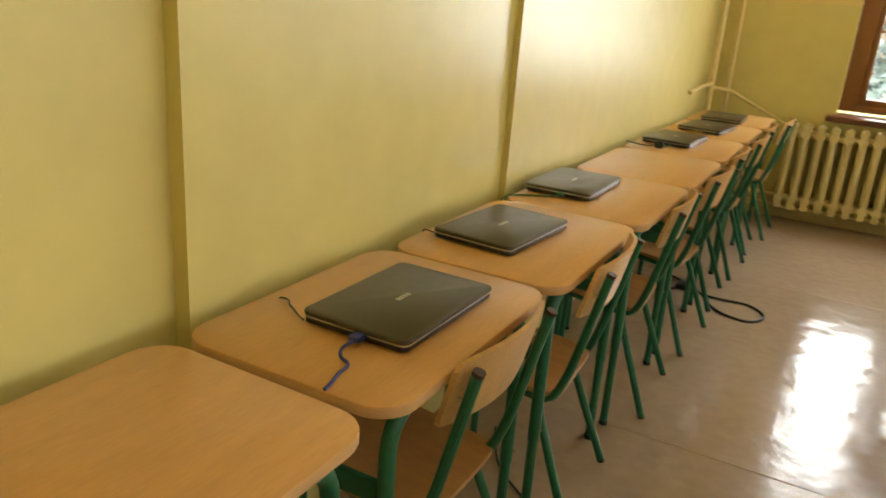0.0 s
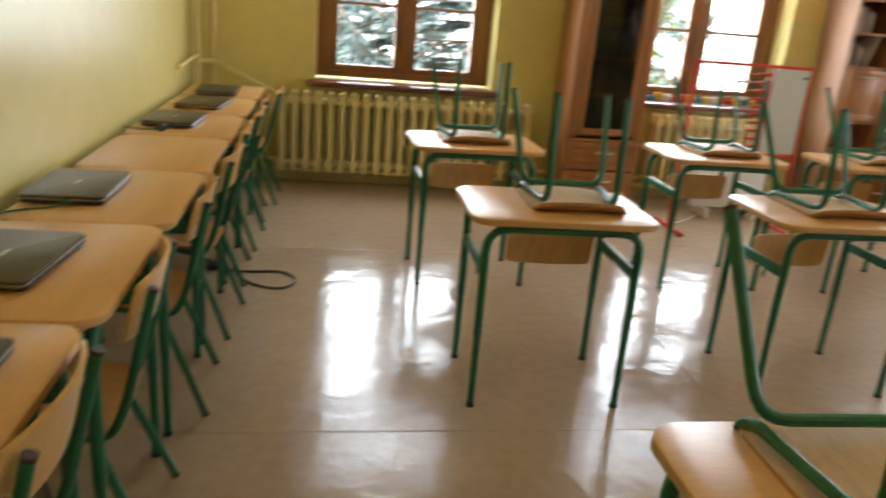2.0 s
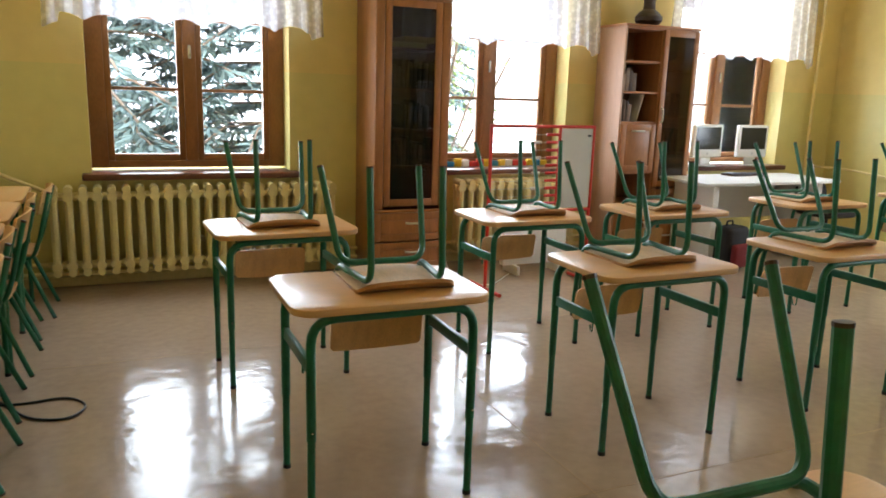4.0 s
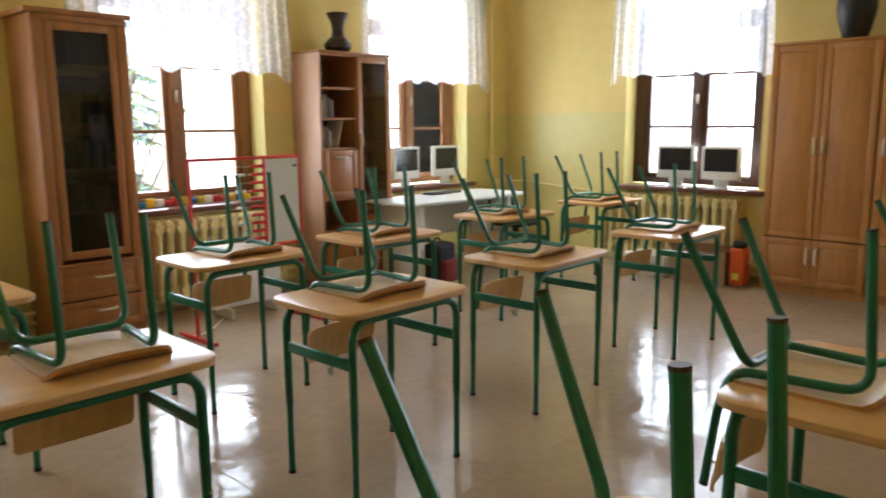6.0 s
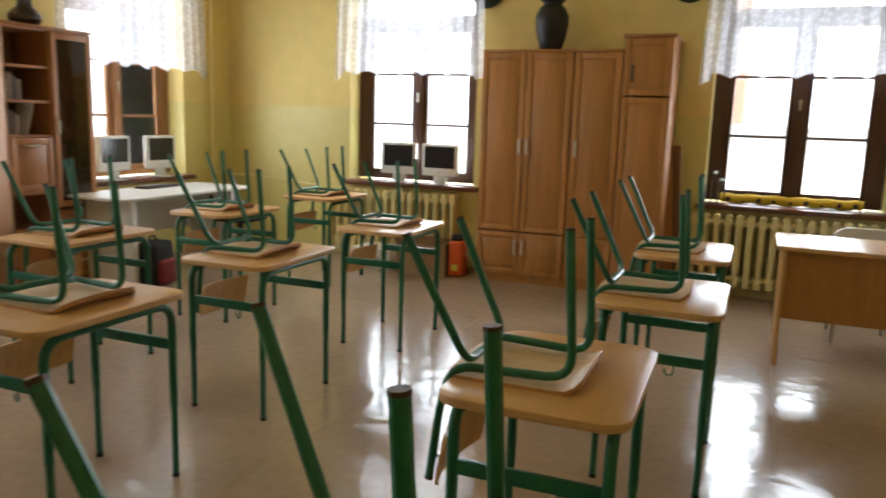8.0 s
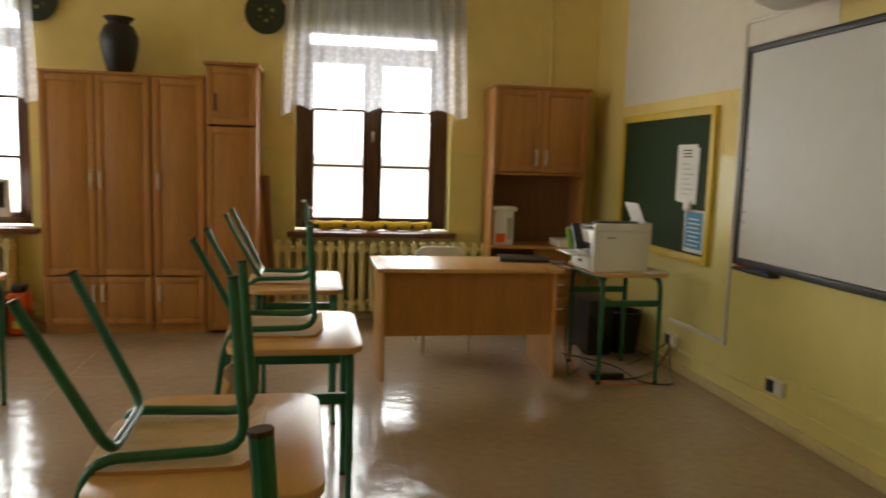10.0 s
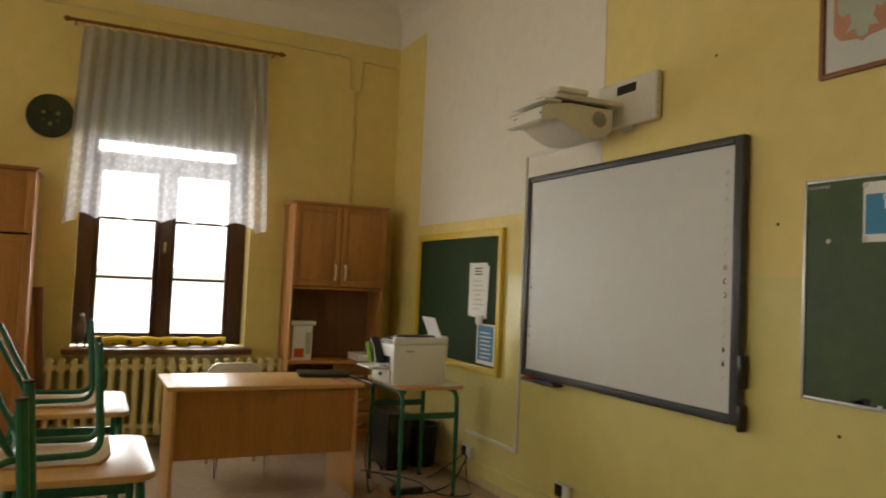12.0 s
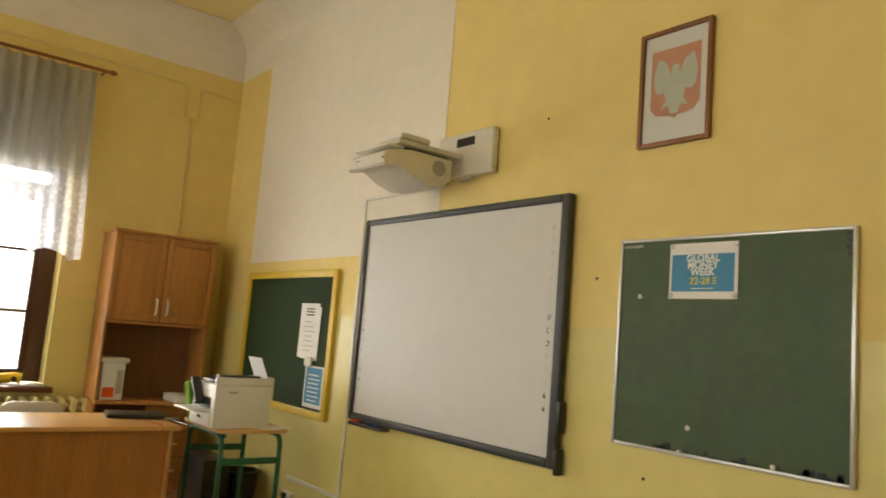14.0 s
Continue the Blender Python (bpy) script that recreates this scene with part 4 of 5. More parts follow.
# local -x faces the corner, local y the camera; the panel side is local +x
part("body", boxed(-0.19, -0.19, 0.0, 0.20, 0.20, 0.275, 0.010), "white", p)
part("scanner_bed", slab(rounded(0.32, 0.33, 0.03), 0.275, 0.30, 0.005), "black", p)
part("lid", boxed(-0.17, -0.15, 0.30, 0.10, 0.15, 0.318, 0.008), "black", p, "dark ribbed top cover")
for k in range(3):
    part("lid_rib", lathe(bmesh.new(), [(0.055, 0.0), (0.05, 0.012), (0.02, 0.016)], 16), "grey_frame", p, at=pose(-0.12 + 0.10 * k, 0.03, 0.318))
part("rim", boxed(-0.19, 0.165, 0.275, 0.20, 0.20, 0.325, 0.010), "white", p)
part("control_panel", slab([(-0.10, -0.03), (0.10, -0.03), (0.10, 0.03), (-0.10, 0.03)], -0.012, 0.012, 0.003), "black", p, at=pose(0.235, -0.02, 0.225, 0, 50, 90))
part("output_tray", boxed(0.19, -0.14, 0.105, 0.34, 0.14, 0.118, 0.003), "white", p)
part("tray_slot", boxed(0.199, -0.14, 0.12, 0.203, 0.14, 0.19), "black", p)
part("front_drawer", boxed(0.20, -0.17, 0.012, 0.215, 0.17, 0.10, 0.004), "offwhite", p)
part("grip", boxed(0.214, -0.03, 0.05, 0.22, 0.03, 0.07, 0.002), "black", p)
part("feed_tray", boxed(-0.23, -0.15, 0.18, -0.19, 0.15, 0.33, 0.012), "offwhite", p)
part("badge", boxed(0.05, 0.2005, 0.225, 0.11, 0.2012, 0.238), "pale_ink", p)
part("foot_plate", boxed(-0.06, 0.2005, 0.004, 0.03, 0.212, 0.02, 0.002), "offwhite", p)
part("paper", boxed(-0.10, -0.002, 0.0, 0.11, 0.002, 0.24), "paper", p, "white sheet in the feeder", at=pose(-0.215, 0.03, 0.24, 0, 0, 90) @ pose(0, 0, 0, 24, 0, 0))
f = solid("folder", boxed(-0.02, -0.12, 0, 0.004, 0.12, 0.26, 0.002), "lime", "lime green folder standing beside the printer", "folder", pose(6.50, 0.74, 0.76, 0, 12, 60))
f = solid("folder", boxed(-0.02, -0.11, 0, 0.0, 0.11, 0.24, 0.002), "paper", "white folder standing beside the printer", "folder", pose(6.53, 0.66, 0.76, 0, 10, 60))
solid("paper_sheet", boxed(-0.07, -0.10, 0, 0.07, 0.10, 0.003), "paper", "white sheet lying on the printer table", "paper", pose(6.02, 0.36, 0.7605, 0, 0, 24))
b = thing("computer_tower", "black computer tower under the printer table", "computer", pose(6.95, 0.42, 0))
part("case", boxed(-0.21, -0.10, 0.02, 0.21, 0.10, 0.43, 0.008), "black", b)
part("front", boxed(-0.222, -0.096, 0.025, -0.21, 0.096, 0.425, 0.006), "screen", b)
for x in (-0.17, 0.17):
    part("foot", boxed(x - 0.03, -0.09, 0, x + 0.03, 0.09, 0.02), "rubber", b)
b = thing("waste_bin", "black round waste bin beside the board wall", "bin", pose(6.88, 0.17, 0))
part("bin", lathe(bmesh.new(), [(0.11, 0.0), (0.14, 0.32), (0.15, 0.33), (0.138, 0.33), (0.108, 0.012)], 24), "black", b)
cable("power_cable", [(6.9, 0.5, 0.006), (6.6, 0.62, 0.006), (6.35, 0.55, 0.006), (6.2, 0.75, 0.006), (6.05, 0.55, 0.006), (6.15, 0.30, 0.006), (6.32, 0.12, 0.02), (6.33, 0.02, 0.20)], 0.005, "black", "black power cable on the floor by the table", 0.12)
cable("power_cable", [(6.8, 0.7, 0.006), (6.5, 0.45, 0.006), (6.3, 0.40, 0.006), (6.0, 0.42, 0.006), (5.9, 0.20, 0.006), (6.2, 0.10, 0.03), (6.36, 0.03, 0.2)], 0.0045, "black", "black power cable on the floor by the table", 0.12)
cable("power_cable", [(6.45, 0.30, 0.006), (6.55, 0.18, 0.006), (6.48, 0.08, 0.10), (6.38, 0.03, 0.19)], 0.004, "black", "black cable hanging from a socket", 0.05)
st = thing("power_strip", "black power strip on the floor", "power strip", pose(6.12, 0.60, 0, 0, 0, 100))
part("body", boxed(-0.12, -0.025, 0, 0.12, 0.025, 0.04, 0.006), "black", st)

# ---- the board wall ----
IX0, IX1, IZ0, IZ1 = 3.752, 5.588, 0.883, 2.197
b = thing("interactive_board", "large white interactive board in a dark grey frame", "whiteboard")
part("surface", boxed(IX0 + 0.04, 0.012, IZ0 + 0.04, IX1 - 0.03, 0.034, IZ1 - 0.03), "white_board", b)
for x0, x1, z0, z1 in ((IX0, IX0 + 0.055, IZ0, IZ1), (IX1 - 0.035, IX1, IZ0, IZ1), (IX0 + 0.055, IX1 - 0.035, IZ0, IZ0 + 0.045), (IX0 + 0.055, IX1 - 0.035, IZ1 - 0.04, IZ1)):
    part("frame_bar", boxed(x0, 0.006, z0, x1, 0.052, z1, 0.010, segments=3), "grey_frame", b)
for k in range(16):
    z = 2.035 - k * 0.0635
    mt = "ink" if k in (7, 8, 9, 13, 14) else "pale_ink"
    x = IX0 + 0.105
    part("separator", boxed(x - 0.012, 0.034, z - 0.033, x + 0.012, 0.0344, z - 0.0315), "faint_ink", b)
    if k in (8, 9):
        arc = [(x + (1 if k == 8 else -1) * 0.009 * math.cos(radians(a)), 0.0345, z + 0.012 * math.sin(radians(a))) for a in range(-130, 131, 20)]
        part("icon", tubed(arc, 0.0022, 6), mt, b)
    elif k in (13, 14):
        part("icon", lathe(bmesh.new(), [(0.009, 0.0), (0.009, 0.0006), (0.002, 0.0007)], 12), mt, b, at=pose(x, 0.034, z, -90, 0, 0))
        part("icon", boxed(x - 0.004, 0.034, z + 0.004, x + 0.004, 0.0346, z + 0.016), mt, b)
    elif k in (0, 7):
        for x0, x1, z0, z1 in ((-0.010, -0.007, -0.012, 0.012), (0.007, 0.010, -0.012, 0.012), (-0.007, 0.007, -0.012, -0.009), (-0.007, 0.007, 0.009, 0.012), (-0.007, 0.007, -0.001, 0.002)):
            part("icon", boxed(x + x0, 0.034, z + z0, x + x1, 0.0346, z + z1), mt, b)
    elif k in (1, 2):
        ringed = [(x + 0.007 * math.cos(a * 0.5236), 0.0345, z + 0.010 * math.sin(a * 0.5236)) for a in range(13)]
        part("icon", tubed(ringed, 0.0014, 6), mt, b)
    else:
        part("icon", tubed([(x - 0.007, 0.0345, z + 0.011), (x + 0.002, 0.0345, z), (x + 0.008, 0.0345, z - 0.011)], 0.0016, 6), mt, b)
    if k > 6:
        part("icon", boxed(IX1 - 0.075, 0.034, z - 0.008, IX1 - 0.062, 0.0346, z + 0.006), "ink" if k in (9, 13, 14) else "pale_ink", b)
part("pen_tray", boxed(5.15, 0.012, IZ0 - 0.028, 5.53, 0.085, IZ0 - 0.008, 0.006), "grey_frame", b)
part("side_clip", boxed(IX0 - 0.022, 0.01, 1.05, IX0, 0.06, 1.20, 0.008), "black", b)
part("side_clip", boxed(IX0 - 0.022, 0.01, 0.86, IX0, 0.06, 0.98, 0.008), "black", b)
part("pen", tubed([(5.42, 0.06, IZ0 - 0.002), (5.52, 0.06, IZ0 - 0.002)], 0.006, 8), "red", b)
part("pen", tubed([(5.20, 0.06, IZ0 - 0.002), (5.32, 0.06, IZ0 - 0.002)], 0.006, 8), "navy", b)

g = thing("chalkboard", "green steel chalkboard with aluminium rim and smudges", "chalkboard")
GX0, GX1, GZ0, GZ1 = 2.44, 3.452, 1.056, 1.948
part("surface", boxed(GX0 + 0.012, 0.004, GZ0 + 0.012, GX1 - 0.012, 0.020, GZ1 - 0.012), "chalk", g)
for x0, x1, z0, z1 in ((GX0, GX0 + 0.014, GZ0, GZ1), (GX1 - 0.014, GX1, GZ0, GZ1), (GX0 + 0.014, GX1 - 0.014, GZ0, GZ0 + 0.014), (GX0 + 0.014, GX1 - 0.014, GZ1 - 0.014, GZ1)):
    part("rim", boxed(x0, 0.002, z0, x1, 0.026, z1, 0.003), "alu", g)
rng = random.Random(5)
for k in range(22):
    x = GX0 + 0.03 + 0.75 * rng.random() ** 1.6
    part("smudge", boxed(x, 0.020, GZ0 + 0.014, x + rng.uniform(0.01, 0.035), 0.0215, GZ0 + rng.uniform(0.022, 0.045)), "black", g)
for k in range(4):
    part("smudge", boxed(GX0 + 0.014, 0.020, GZ1 - 0.11 + 0.024 * k, GX0 + 0.03 + 0.006 * (k % 2), 0.0215, GZ1 - 0.09 + 0.024 * k), "black", g)
for x, z in ((3.335, 1.695), (3.075, 1.17), (3.11, 1.07), (2.72, 1.08)):
    part("magnet", lathe(bmesh.new(), [(0.010, 0.0), (0.011, 0.004), (0.008, 0.008), (0.002, 0.009)], 12), "offwhite", g, at=pose(x, 0.020, z, -90, 0, 0))
for k in range(9):
    part("chalk_mark", boxed(3.335 + 0.012 * k, 0.0202, 1.912 - 0.004 * (k % 2), 3.343 + 0.012 * k, 0.0206, 1.921), "pale_ink", g)


def words(parent, text, size, mt, at, bold=0.0):
    cu = bpy.data.curves.new("lettering", "FONT")
    cu.body, cu.size, cu.align_x, cu.align_y = text, size, "CENTER", "CENTER"
    cu.extrude, cu.offset, cu.space_line = 0.0003, bold, 0.72
    ob = new("lettering", cu)
    deps = bpy.context.evaluated_depsgraph_get()
    me = bpy.data.meshes.new_from_object(ob.evaluated_get(deps))
    bpy.data.objects.remove(ob)
    me.materials.clear()
    me.materials.append(M[mt])
    ob = new("lettering", me)
    ob.parent = parent
    ob.matrix_basis = at
    return ob


# facing +y, text reads along -x
po = thing("poster", "white sheet with a blue printed notice on the chalkboard", "poster", pose(3.035, 0.022, 1.802, 0, 0, 180))
part("sheet", boxed(-0.155, -0.0006, -0.115, 0.155, 0.0006, 0.115), "paper", po)
part("blue_field", boxed(-0.145, -0.0012, -0.085, 0.140, -0.0006, 0.068), "blue", po)
words(po, "GLOBAL\nMONEY\nWEEK", 0.040, "paper", pose(0.0, -0.0016, 0.022, 90, 0, 0), 0.0012)
words(po, "22-28", 0.040, "print_yellow", pose(-0.012, -0.0016, -0.043, 90, 0, 0), 0.0006)
for k in range(3):
    part("small_print", boxed(0.047, -0.0014, -0.055 + 0.011 * k, 0.064, -0.0012, -0.049 + 0.011 * k), "print_yellow", po)
part("small_print", boxed(-0.05, -0.0014, -0.074, 0.05, -0.0012, -0.071), "paper", po)
for x in (-0.145, 0.145):
    for z in (-0.102, 0.104):
        part("magnet", lathe(bmesh.new(), [(0.010, 0.0), (0.011, 0.004), (0.008, 0.007), (0.002, 0.008)], 12), "alu", po, at=pose(x, -0.0006, z, 90, 0, 0))

fr = thing("framed_emblem", "framed print of a pale bird shape on red", "picture", pose(3.214, 0.003, 2.626, 0, 0, 180))
for x0, x1, z0, z1 in ((-0.182, -0.162, -0.267, 0.267), (0.162, 0.182, -0.267, 0.267), (-0.162, 0.162, -0.267, -0.247), (-0.162, 0.162, 0.247, 0.267)):
    part("frame_bar", boxed(x0, -0.024, z0, x1, 0.0, z1, 0.004), "frame_wood", fr)
part("mount", boxed(-0.162, -0.008, -0.247, 0.162, -0.002, 0.247), "paper", fr)
shield = [(-0.125, 0.175), (0.125, 0.175), (0.125, -0.09), (0.095, -0.125), (0.02, -0.135), (0.0, -0.15), (-0.02, -0.135), (-0.095, -0.125), (-0.125, -0.09)]
part("shield", slab([(x, -z) for x, z in shield], 0.0, 0.0012), "emblem_red", fr, at=pose(0, -0.008, 0, 90, 0, 0) @ Matrix.Diagonal((1, -1, 1, 1)))
half = [(0.0, 0.10), (0.018, 0.09), (0.022, 0.05), (0.05, 0.115), (0.09, 0.135), (0.112, 0.06), (0.105, -0.01), (0.08, -0.03), (0.055, -0.02), (0.045, -0.06), (0.07, -0.10), (0.03, -0.09), (0.02, -0.125), (0.0, -0.13)]
bird = half + [(-x, z) for x, z in reversed(half[1:-1])]
part("bird_shape", slab(bird, 0.0, 0.0010), "emblem_pale", fr, at=pose(0, -0.0092, 0, 90, 0, 0))
part("pane", boxed(-0.162, -0.014, -0.247, 0.162, -0.012, 0.247), "glass", fr)

pb = thing("pinboard", "dark green pinboard in a yellow painted frame", "pinboard")
PX0, PX1, PZ0, PZ1 = 5.93, 7.437, 0.811, 1.880
part("surface", boxed(PX0 + 0.05, 0.004, PZ0 + 0.05, PX1 - 0.05, 0.018, PZ1 - 0.05), "felt", pb)
for x0, x1, z0, z1 in ((PX0, PX0 + 0.055, PZ0, PZ1), (PX1 - 0.055, PX1, PZ0, PZ1), (PX0 + 0.055, PX1 - 0.055, PZ0, PZ0 + 0.055), (PX0 + 0.055, PX1 - 0.055, PZ1 - 0.055, PZ1)):
    part("frame_bar", boxed(x0, 0.002, z0, x1, 0.034, z1, 0.004), "yellow_frame", pb)
no = thing("notice", "white printed notice sheets pinned on the board", "notice", pose(6.285, 0.022, 1.43, 0, 0, 180))
part("sheet", boxed(-0.145, -0.0015, -0.20, 0.135, 0.0015, 0.20), "paper", no)
part("sheet", boxed(-0.10, -0.0045, -0.21, 0.155, -0.002, 0.18), "paper", no, at=pose(0.01, 0, 0, 0, 2, 0))
for k in range(3):
    part("heading", boxed(-0.05, -0.0062, 0.11 + 0.022 * k, 0.07, -0.0055, 0.119 + 0.022 * k), "ink", no)
for k in range(7):
    part("text_line", boxed(-0.06, -0.0062, 0.06 - 0.035 * k, 0.05 + 0.03 * (k % 3), -0.0055, 0.066 - 0.035 * k), "pale_ink", no)
part("crumpled_corner", boxed(0.02, -0.03, -0.26, 0.12, -0.006, -0.19, 0.018, segments=3), "paper", no)
no = thing("notice", "blue printed notice sheet pinned on the board", "notice", pose(6.14, 0.022, 1.03, 0, 0, 180))
part("sheet", boxed(-0.135, -0.0012, -0.148, 0.135, 0.0012, 0.148), "paper", no)
part("blue_field", boxed(-0.115, -0.0018, -0.12, 0.12, -0.0012, 0.135), "blue", no)
for k in range(7):
    part("text_line", boxed(-0.08, -0.0026, 0.08 - 0.03 * k, 0.07 + 0.02 * (k % 2), -0.0019, 0.088 - 0.03 * k), "paper", no)

# short-throw projector on its wall arm
pr = thing("projector", "white short-throw projector on a wall bracket", "projector")
part("wall_plate", boxed(4.345, 0.004, 2.375, 4.84, 0.055, 2.640, 0.016, segments=3), "offwhite", pr)
part("slot", boxed(4.50, 0.054, 2.555, 4.66, 0.057, 2.605), "black", pr)
for k in range(4):
    part("plate_seam", boxed(4.343, 0.020, 2.405 + 0.06 * k, 4.3455, 0.045, 2.408 + 0.06 * k), "pale_ink", pr)
part("arm", boxed(4.60, 0.055, 2.478, 4.72, 0.50, 2.506, 0.006), "offwhite", pr)
part("mount_plate", boxed(4.63, 0.14, 2.452, 4.90, 0.48, 2.472, 0.004), "black", pr)
for x in (4.66, 4.74, 4.86):
    part("lens_cover", lathe(bmesh.new(), [(0.03, 0.0), (0.032, 0.012), (0.02, 0.022)], 14), "grey_frame", pr, at=pose(x, 0.40, 2.452))
# side profile of the body, drawn out along the wall: a thin front lip, a deep belly
profile = [(0.14, 2.335), (0.14, 2.450), (0.42, 2.452), (0.56, 2.428), (0.60, 2.405), (0.60, 2.345), (0.585, 2.335), (0.505, 2.352), (0.48, 2.345), (0.40, 2.300), (0.30, 2.272), (0.20, 2.285)]
along_wall = Matrix(((0, 0, 1, 4.765), (1, 0, 0, 0), (0, 1, 0, 0), (0, 0, 0, 1)))
body = part("body", slab(profile, -0.185, 0.185, 0.010), "offwhite", pr, at=along_wall)
part("top_cover", slab(rounded(0.24, 0.20, 0.02), 2.506, 2.535, 0.010), "offwhite", pr, at=pose(4.70, 0.40, 0))
part("hood", boxed(4.60, 0.46, 2.450, 4.93, 0.575, 2.466, 0.007), "offwhite", pr)
vent = part("vent", lathe(bmesh.new(), [(0.052, 0.0), (0.052, 0.002), (0.046, 0.0025)], 24), "offwhite", pr, "round grille with small holes", at=pose(4.580, 0.235, 2.385, 0, -90, 0))
for u in range(-4, 5):
    for v in range(-4, 5):
        if u * u + v * v < 19:
            part("vent_hole", boxed(u * 0.0098 - 0.0030, v * 0.0105 - 0.0040, 0.0024, u * 0.0098 + 0.0030, v * 0.0105 + 0.0040, 0.0032), "ink", vent)
part("badge", boxed(4.82, 0.6002, 2.378, 4.87, 0.6012, 2.388), "pale_ink", pr)
part("sensor", boxed(4.585, 0.6002, 2.37, 4.60, 0.6012, 2.382), "ink", pr)
part("antenna", lathe(bmesh.new(), [(0.008, 0.0), (0.010, 0.01), (0.004, 0.02)], 10), "black", pr, at=pose(4.70, 0.44, 2.535))
part("cable_gland", tubed([(4.52, 0.03, 2.376), (4.52, 0.05, 2.355), (4.60, 0.05, 2.350)], 0.010, 8), "alu", pr)

tr = thing("cable_trunking", "white plastic cable trunking on the board wall", "trunking")
part("duct", boxed(5.665, 0.0, 0.34, 5.690, 0.014, 2.37, 0.002), "offwhite", tr)
part("duct", boxed(4.80, 0.003, 2.345, 5.665, 0.016, 2.370, 0.002), "offwhite", tr)
part("duct", boxed(5.690, 0.0, 0.34, 6.42, 0.014, 0.365, 0.002), "offwhite", tr)
part("duct", boxed(2.8, 0.0, 0.285, 5.05, 0.016, 0.325, 0.003), "dado", tr)
part("duct", boxed(2.8, 0.0, 0.14, 6.3, 0.012, 0.165, 0.003), "dado", tr)
for x, z in ((5.10, 0.24), (3.93, 0.24), (6.36, 0.21)):
    s = thing("wall_socket", "double wall socket with one dark and one white insert", "socket", pose(x, 0.0, z), "wall sockets")
    part("plate", boxed(-0.075, 0.0, -0.045, 0.075, 0.030, 0.045, 0.005), "offwhite", s)
    part("insert", boxed(-0.005, 0.030, -0.035, 0.065, 0.036, 0.035, 0.006), "black", s)
    part("insert", boxed(-0.07, 0.030, -0.035, -0.010, 0.034, 0.035, 0.006), "white", s)
for x, z in ((3.60, 1.78), (3.29, 0.93), (3.98, 2.62)):
    solid("wall_plug", lathe(bmesh.new(), [(0.008, 0.0), (0.007, 0.003), (0.002, 0.004)], 10), "cap", "dark screw hole plug in the wall", "plug", pose(x, 0.0, z, -90, 0, 0), "wall plugs")


# ---- white desk, monitors, abacus and clutter along the windows ----
d = thing("white_desk", "white laminate desk under the window", "desk", pose(6.38, 7.22, 0))
part("desktop", slab(rounded(1.62, 0.66, 0.05), 0.735, 0.76, 0.004), "white", d)
for x in (-0.62, 0.62):
    part("leg", boxed(x - 0.03, -0.25, 0.0, x + 0.03, 0.25, 0.735, 0.004), "white", d)
part("modesty_panel", boxed(-0.59, 0.24, 0.35, 0.59, 0.26, 0.735), "white", d)


def make_computer(at, label, group):
    c = thing("desktop_computer", label, "computer", at, group)
    body = part("body", boxed(-0.195, -0.025, 0.085, 0.195, 0.025, 0.405, 0.012, segments=3), "white", c)
    part("screen", boxed(-0.165, -0.0275, 0.165, 0.165, -0.0245, 0.38), "screen", body, "dark switched-off screen")
    part("badge", boxed(-0.008, -0.0265, 0.115, 0.008, -0.0245, 0.13), "pale_ink", body)
    part("stand", boxed(-0.07, -0.005, 0.01, 0.07, 0.012, 0.10, 0.003), "alu", c)
    part("foot", slab(rounded(0.16, 0.17, 0.02), 0.0, 0.008, 0.002), "alu", c)
    return c


ZS = WIN_Z0 + 0.006
comp = None
for m in (pose(6.410, LY - 0.05, ZS, 0, 0, 4), pose(7.000, LY - 0.05, ZS, 0, 0, 0), pose(LX + 0.02, 5.78, ZS, 0, 0, -88), pose(LX + 0.02, 5.32, ZS, 0, 0, -92)):
    comp = copy_thing(comp, m) if comp else make_computer(m, "white all-in-one computer on the window sill", "computers on sills")
kb = thing("keyboard", "dark brown keyboard on the white desk", "keyboard", pose(6.50, 7.42, 0.76, 0, 0, 3))
part("body", boxed(-0.22, -0.07, 0.0, 0.22, 0.07, 0.018, 0.004), "cap", kb)
part("keys", boxed(-0.21, -0.06, 0.018, 0.21, 0.055, 0.024, 0.002), "black", kb)

ab = thing("abacus_stand", "red standing counting frame with beads and whiteboard", "abacus", pose(3.98, 6.92, 0, 0, 0, 2))
for x in (-0.45, 0.14, 0.45):
    part("post", tubed([(x, 0, 0.03 if abs(x) > 0.4 else 0.58), (x, 0, 1.225)], 0.013, 10), "red", ab)
for z in (1.215, 0.58):
    part("rail", tubed([(-0.46, 0, z), (0.46, 0, z)], 0.012, 10), "red", ab)
for x in (-0.45, 0.45):
    part("foot", tubed([(x, -0.22, 0.015), (x, 0.22, 0.015)], 0.014, 10), "red", ab)
for k in range(10):
    z = 1.155 - 0.057 * k
    wire = part("wire", tubed([(-0.45, 0, z), (0.14, 0, z)], 0.0025, 6), "silver", ab)
    for q in range(10):
        part("bead", lathe(bmesh.new(), [(0.005, -0.009), (0.012, -0.005), (0.012, 0.005), (0.005, 0.009)], 8), "red", wire, at=pose(0.125 - 0.0185 * q * (1 if q < 6 else 1), 0, z, 0, 90, 0)) if q < 6 else None
    for q in range(4 if k % 2 else 0):
        part("bead", lathe(bmesh.new(), [(0.005, -0.009), (0.012, -0.005), (0.012, 0.005), (0.005, 0.009)], 8), "bead", wire, at=pose(-0.03 - 0.0195 * q, 0, z, 0, 90, 0))
part("whiteboard", boxed(0.153, -0.006, 0.60, 0.437, 0.006, 1.200), "white_board", ab, "small white writing panel")
part("clip", boxed(0.39, -0.012, 1.14, 0.42, -0.006, 1.155), "black", ab)
